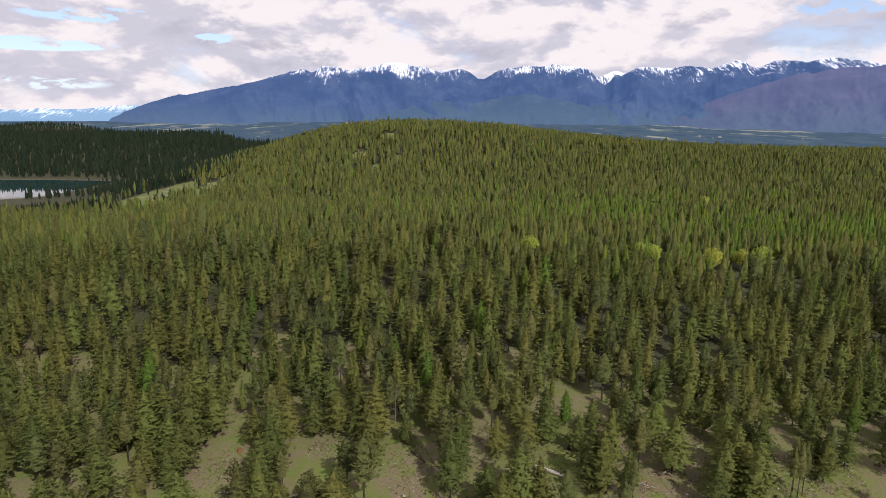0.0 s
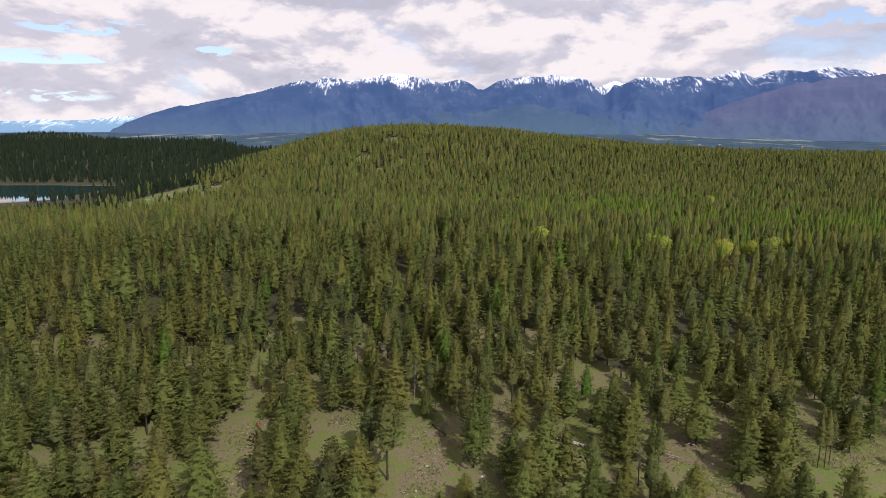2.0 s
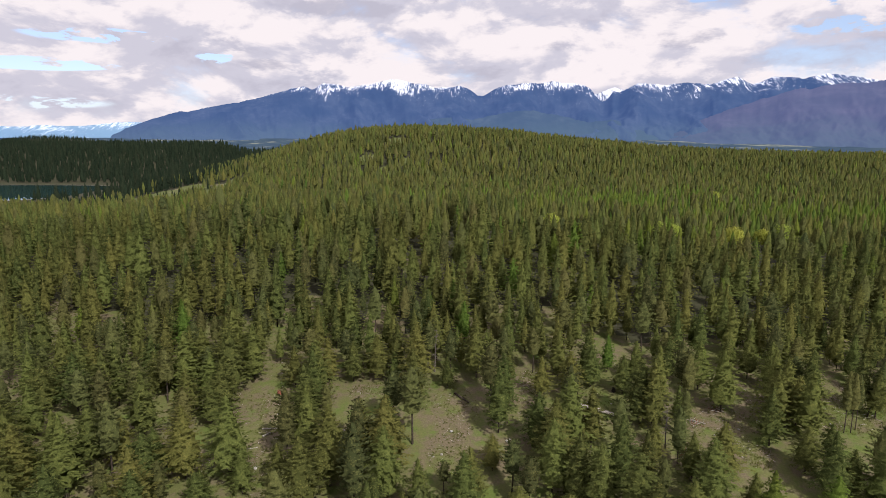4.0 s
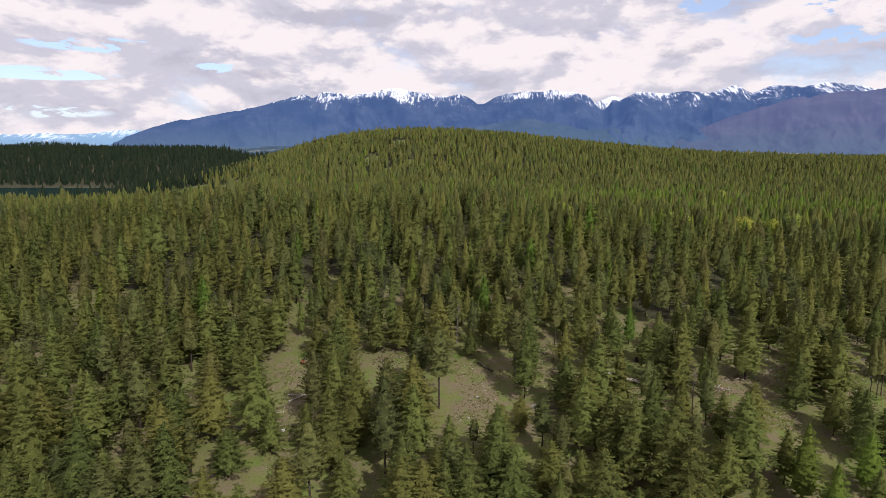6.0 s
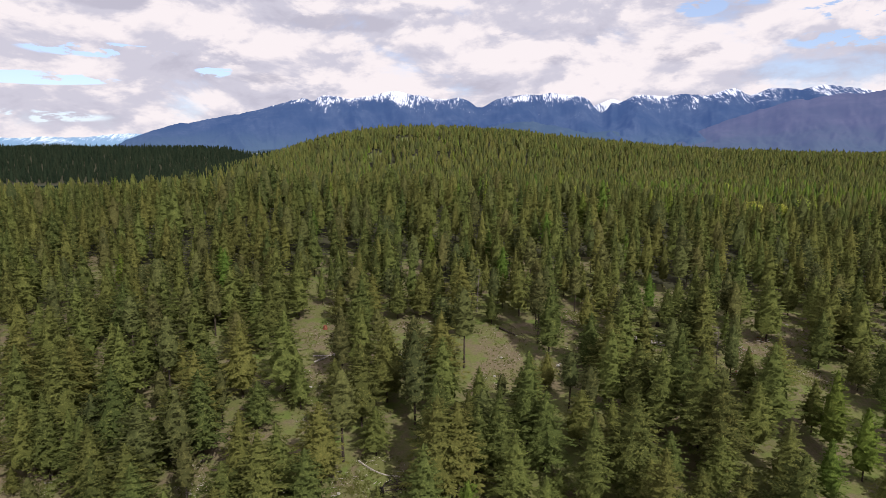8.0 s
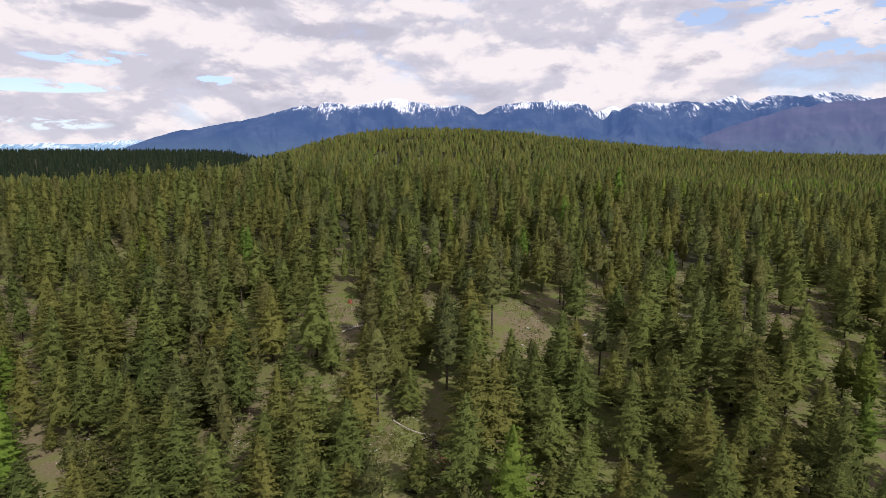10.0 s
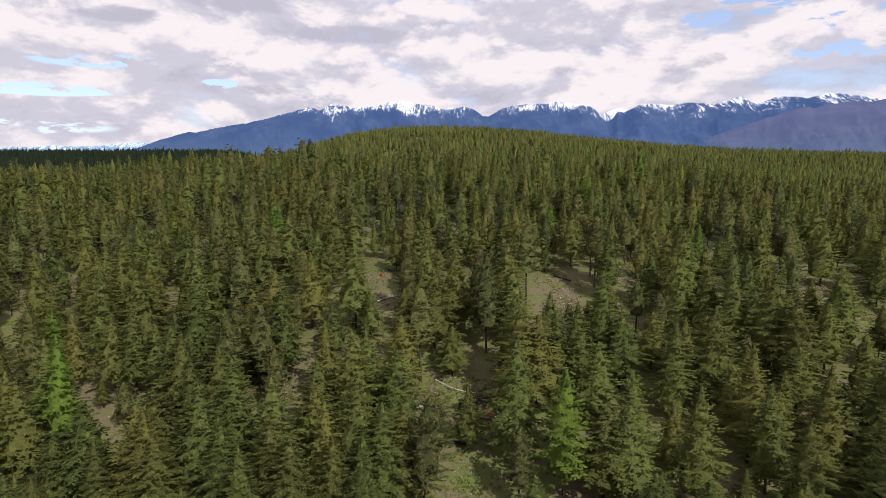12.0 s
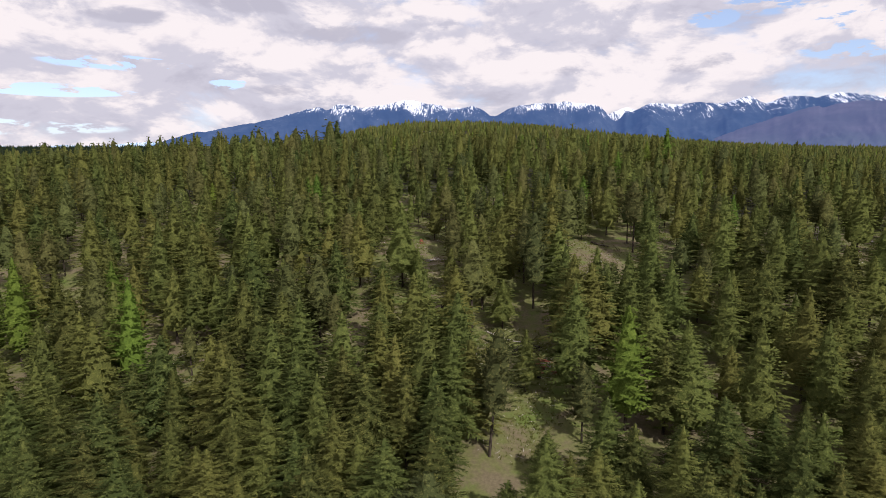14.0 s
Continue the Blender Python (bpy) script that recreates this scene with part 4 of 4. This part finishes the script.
# ---- fallen and dead wood ----
def tube_mesh(name, path, radii, sides, mat, closed=True):
    """A round stick along a path, with flat ends."""
    bm = bmesh.new()
    rings = []
    for k, (p, r) in enumerate(zip(path, radii)):
        way = (Vector(path[min(k + 1, len(path) - 1)]) - Vector(path[max(k - 1, 0)])).normalized()
        a = way.cross(Vector((0.21, 0.33, 0.92))).normalized()
        b = way.cross(a)
        rings.append([bm.verts.new(Vector(p) + r * (math.cos(6.283 * i / sides) * a + math.sin(6.283 * i / sides) * b)) for i in range(sides)])
    for low, high in zip(rings, rings[1:]):
        for i in range(sides):
            bm.faces.new((low[i], low[(i + 1) % sides], high[(i + 1) % sides], high[i]))
    bm.faces.new(rings[0][::-1])
    bm.faces.new(rings[-1])
    me = bpy.data.meshes.new(name)
    bm.to_mesh(me)
    bm.free()
    me.materials.append(mat)
    return me


def fallen_log(x0, y0, x1, y1, r0, r1, mat, label, stubs=5, seed=1, sag=0.0):
    r = random.Random(seed)
    log = tagged(new("fallen_log"), label, "log")
    long = math.hypot(x1 - x0, y1 - y0)
    along = [k / 6 for k in range(7)]
    path = [((x1 - x0) * f, (y1 - y0) * f + sag * math.sin(math.pi * f), floor_at(x0 + (x1 - x0) * f, y0 + (y1 - y0) * f + sag * math.sin(math.pi * f))
             - floor_at(x0, y0) + 0.7 * (r0 + (r1 - r0) * f)) for f in along]
    stem = new("stem", tube_mesh("stem", path, [(r0 + (r1 - r0) * f) * r.uniform(0.92, 1.08) for f in along], 9, mat))
    stem.parent = log
    for _ in range(stubs):
        f = r.uniform(0.25, 0.95)
        at = Vector(path[int(f * 6)]).lerp(Vector(path[min(int(f * 6) + 1, 6)]), f * 6 % 1)
        end = at + Vector((r.uniform(-1, 1), r.uniform(-1, 1), r.uniform(0.1, 0.9))).normalized() * r.uniform(0.3, 0.9)
        stub = new("branch_stub", tube_mesh("branch_stub", [at, at.lerp(end, 0.5), end], [0.05, 0.035, 0.015], 5, mat))
        stub.parent = log
    log.matrix_basis = pose(x0, y0, floor_at(x0, y0))
    return log


DEAD_WOOD = bark_material("dead_grey_brown_wood", (0.085, 0.072, 0.062, 1), (0.21, 0.18, 0.16, 1))
DARK_WOOD = bark_material("charred_wood", (0.010, 0.009, 0.008, 1), (0.050, 0.042, 0.036, 1))
fallen_log(16.8, 104.3, 23.1, 100.9, 0.38, 0.28, GREY_WOOD, "thick weathered grey log lying in the grass", 3, 3)
fallen_log(-27.6, 72.5, -22.0, 69.7, 0.13, 0.07, GREY_WOOD, "thin bent bleached pole lying on the slope", 2, 4, -0.7)
fallen_log(-26.1, 96.4, -20.6, 99.2, 0.20, 0.10, GREY_WOOD, "slender grey fallen trunk below the pines", 6, 5)
fallen_log(-37.8, 95.6, -34.6, 98.4, 0.16, 0.10, GREY_WOOD, "short grey fallen trunk in the grassy glade", 4, 6)
fallen_log(-38.4, 97.6, -33.8, 97.9, 0.13, 0.08, GREY_WOOD, "short grey fallen trunk in the grassy glade", 3, 16)
fallen_log(-5.7, 108.6, -3.2, 105.4, 0.22, 0.16, BARK, "dark fallen trunk at the edge of the wood", 4, 7)
fallen_log(-24.6, 62.3, -21.6, 61.9, 0.20, 0.16, DARK_WOOD, "short dark charred log beside the brush pile", 2, 8)
fallen_log(-25.4, 60.4, -23.9, 60.0, 0.24, 0.20, DARK_WOOD, "stubby dark charred log in the glade", 0, 9)
fallen_log(-71.8, 72.6, -67.9, 73.4, 0.13, 0.07, GREY_WOOD, "thin grey fallen trunk on bare litter", 5, 10)
fallen_log(-41.5, 92.2, -37.9, 93.0, 0.09, 0.05, GREY_WOOD, "thin pale stick lying in the grass", 3, 11)
fallen_log(34.0, 100.4, 37.2, 99.0, 0.10, 0.06, GREY_WOOD, "thin pale stick lying in the grass", 4, 12)


def brush_pile(x, y, wide, count, mats, label, seed, thick=0.06):
    """A heap of broken boughs, each a stick of its own."""
    r = random.Random(seed)
    pile = tagged(new("brush_pile"), label, "brush pile")
    shapes = [tube_mesh("stick", [(-0.5, 0, 0), (0, r.uniform(-0.05, 0.05), r.uniform(-0.03, 0.03)), (0.5, 0, 0)], [thick, thick * 0.8, thick * 0.5], 5, m)
              for m in mats for _ in range(2)]
    for k in range(count):
        stick = new("stick", shapes[k % len(shapes)])
        stick.parent = pile
        out = wide * r.random() ** 0.7
        turn = r.uniform(0, 6.28)
        high = max(0.05, 0.5 * wide * (1 - out / wide)) * r.uniform(0.1, 1.0)
        spot = (out * math.cos(turn), out * math.sin(turn))
        z = floor_at(x + spot[0], y + spot[1]) - floor_at(x, y) + high
        stick.matrix_basis = Matrix.LocRotScale((*spot, z), Euler((0, r.uniform(-0.35, 0.35), r.uniform(0, 6.28))), (r.uniform(0.7, 2.0), 1, 1))
    pile.matrix_basis = pose(x, y, floor_at(x, y))


brush_pile(-20.6, 64.3, 1.7, 46, [RED_WOOD, RED_WOOD, GREY_WOOD], "heap of broken red-brown boughs under a fir", 5, 0.09)
brush_pile(31.6, 90.9, 2.2, 60, [GREY_WOOD, RED_WOOD, GREY_WOOD], "pile of pale broken slash beside the firs", 6)
brush_pile(35.2, 99.6, 1.3, 18, [GREY_WOOD, RED_WOOD], "scattered pale broken slash in the grass", 7, 0.05)
brush_pile(-22.4, 68.2, 1.8, 30, [DARK_WOOD, BARK], "low heap of dark charred branches", 8, 0.07)
brush_pile(-44.2, 89.0, 1.1, 14, [GREY_WOOD, BARK], "scatter of grey broken branches", 9, 0.05)
brush_pile(41.0, 103.5, 1.2, 16, [RED_WOOD, GREY_WOOD], "scattered red-brown broken slash in the grass", 10, 0.05)


def stump(x, y, high, wide, mat, label, seed):
    r = random.Random(seed)
    bm = bmesh.new()
    rings = []
    for f in (-0.2, 0.1, 0.5, 1.0):
        rings.append([bm.verts.new((wide * (1.35 - 0.35 * f) * r.uniform(0.85, 1.15) * math.cos(6.283 * i / 11),
                                    wide * (1.35 - 0.35 * f) * r.uniform(0.85, 1.15) * math.sin(6.283 * i / 11),
                                    high * f + (r.uniform(-0.15, 0.25) * high if f == 1.0 else 0))) for i in range(11)])
    for low, top in zip(rings, rings[1:]):
        for i in range(11):
            bm.faces.new((low[i], low[(i + 1) % 11], top[(i + 1) % 11], top[i]))
    bm.faces.new(rings[-1])
    me = bpy.data.meshes.new("stump")
    bm.to_mesh(me)
    bm.free()
    me.materials.append(mat)
    ob = tagged(new("stump", me), label, "stump")
    ob.matrix_basis = pose(x, y, floor_at(x, y))


stump(-33.5, 78.8, 0.9, 0.42, DARK_WOOD, "charred black stump in the grassy glade", 1)
stump(-24.2, 66.6, 1.0, 0.35, DARK_WOOD, "charred black stump beside the brush pile", 2)
stump(-38.2, 108.6, 0.6, 0.30, RED_WOOD, "reddish rotten stump at the top of the glade", 3)
stump(-40.6, 87.6, 0.4, 0.25, DARK_WOOD, "small dark stump in the grass", 4)
stump(-43.0, 96.4, 0.35, 0.22, DARK_WOOD, "small dark stump in the grass", 5)
stump(46.2, 99.4, 0.35, 0.28, GREY_WOOD, "low weathered stump in the sunny glade", 6)
stump(24.0, 109.5, 0.7, 0.30, DARK_WOOD, "dark stump in the sunny glade", 7)


def dead_tree(x, y, tall, mat, label, seed, lean=0.0):
    r = random.Random(seed)
    tree = tagged(new("dead_tree"), label, "dead tree")
    verts, quads = trunk_points(r, tall, 0.13, 7, 0.1, 0.2, 0)
    trunk = new("trunk", quick_mesh("trunk", verts, quads, [mat], None, True))
    trunk.parent = tree
    for _ in range(40):
        f = r.uniform(0.15, 0.97)
        turn, long = r.uniform(0, 6.28), (1 - f) * tall * 0.16 + r.uniform(0.25, 0.7)
        at = Vector((0, 0, f * tall))
        mid = at + Vector((math.cos(turn), math.sin(turn), 0.0)) * long * 0.6
        end = mid + Vector((math.cos(turn), math.sin(turn), r.uniform(-0.9, 0.1))) * long * 0.5
        branch = new("branch", tube_mesh("branch", [at, mid, end], [0.035, 0.022, 0.008], 4, mat))
        branch.parent = tree
    tree.matrix_basis = pose(x, y, floor_at(x, y) - 0.1, 0, math.degrees(lean), 0)


dead_tree(17.2, 126.0, 10.0, DEAD_WOOD, "bare dead tree with reddish-grey twigs", 1)
dead_tree(27.8, 92.2, 8.0, DEAD_WOOD, "bare grey dead tree beside living firs", 3)
dead_tree(-9.5, 117.0, 9.0, DEAD_WOOD, "bare grey dead tree beside living firs", 4, 0.05)
dead_tree(-35.0, 61.2, 7.0, DEAD_WOOD, "bare grey dead tree beside living firs", 5)


def pale_stone(x, y, size, seed):
    r = random.Random(seed)
    bm = bmesh.new()
    bmesh.ops.create_icosphere(bm, subdivisions=2, radius=size)
    for v in bm.verts:
        v.co *= 1 + 0.35 * noise.noise(v.co * 2.2 / size * 0.5 + Vector((seed, 0, 0)))
        v.co.z *= 0.6
    me = bpy.data.meshes.new("stone")
    bm.to_mesh(me)
    bm.free()
    me.materials.append(STONE)
    ob = tagged(new("stone", me), "pale grey stone lying in the grass", "stone", "stones in the glades")
    ob.matrix_basis = pose(x, y, floor_at(x, y) + size * 0.2, 0, 0, r.uniform(0, 360))


STONE = bark_material("pale_stone", (0.24, 0.23, 0.21, 1), (0.44, 0.42, 0.39, 1))
for n, (x, y) in enumerate([(-9.4, 90.9), (-8.1, 91.4), (2.6, 94.5), (3.1, 95.0), (-6.5, 97.0), (40.2, 100.6), (42.0, 97.5), (56.8, 101.3), (58.4, 99.0),
                            (64.2, 103.6), (-30.2, 66.4), (-29.4, 67.0), (-37.0, 88.4), (22.5, 105.2), (48.8, 110.2), (37.4, 96.1)]):
    pale_stone(x, y, 0.14 + 0.05 * (n * 7 % 5), n)


# ---- grass and twigs of the glades ----
CHIPS = 1500  # pale chips and twigs


def strew(name, label, count, seed, make, mat, category):
    r = random.Random(seed)
    points = []
    for k in range(count):
        a, b, p, q = GLADES[r.randrange(len(GLADES))]
        turn, far = r.uniform(0, 6.28), r.random() ** 0.5 * 1.15
        x, y = a + p * far * math.cos(turn), b + q * far * math.sin(turn)
        if y > 122:
            continue
        make(points, r, np.array([x, y, floor_at(x, y)]))
    ob = new(name, needle_mesh(name, *outward(points, (0, 900, 0), 0.5), [mat]))
    tagged(ob, label, category, kind="stuff")


def tuft(points, r, at):
    for _ in range(4):
        way = np.array([r.uniform(-0.7, 0.7), r.uniform(-0.7, 0.7), 1.0])
        spray(points, at + np.array([r.uniform(-0.15, 0.15), r.uniform(-0.15, 0.15), 0.0]), way / np.linalg.norm(way), r.uniform(0.15, 0.38), 0.10, r.uniform(-1.5, 1.5))


def twig(points, r, at):
    turn = r.uniform(0, 6.28)
    way = np.array([math.cos(turn), math.sin(turn), r.uniform(-0.1, 0.25)])
    spray(points, at + np.array([0, 0, 0.12]), way / np.linalg.norm(way), r.uniform(0.3, 1.3), 0.08, r.uniform(-0.5, 0.5))


GRASS = foliage("glade_grass", (0.085, 0.105, 0.026, 1), (0.170, 0.175, 0.058, 1), (0.240, 0.215, 0.095, 1), 0.3)
strew("grass_tufts", "short spring grass tufts in the glades", 9000, 3, tuft, GRASS, "grass")
strew("fallen_twigs", "small pale twigs strewn over the glades", CHIPS, 4, twig, GREY_WOOD, "twigs")
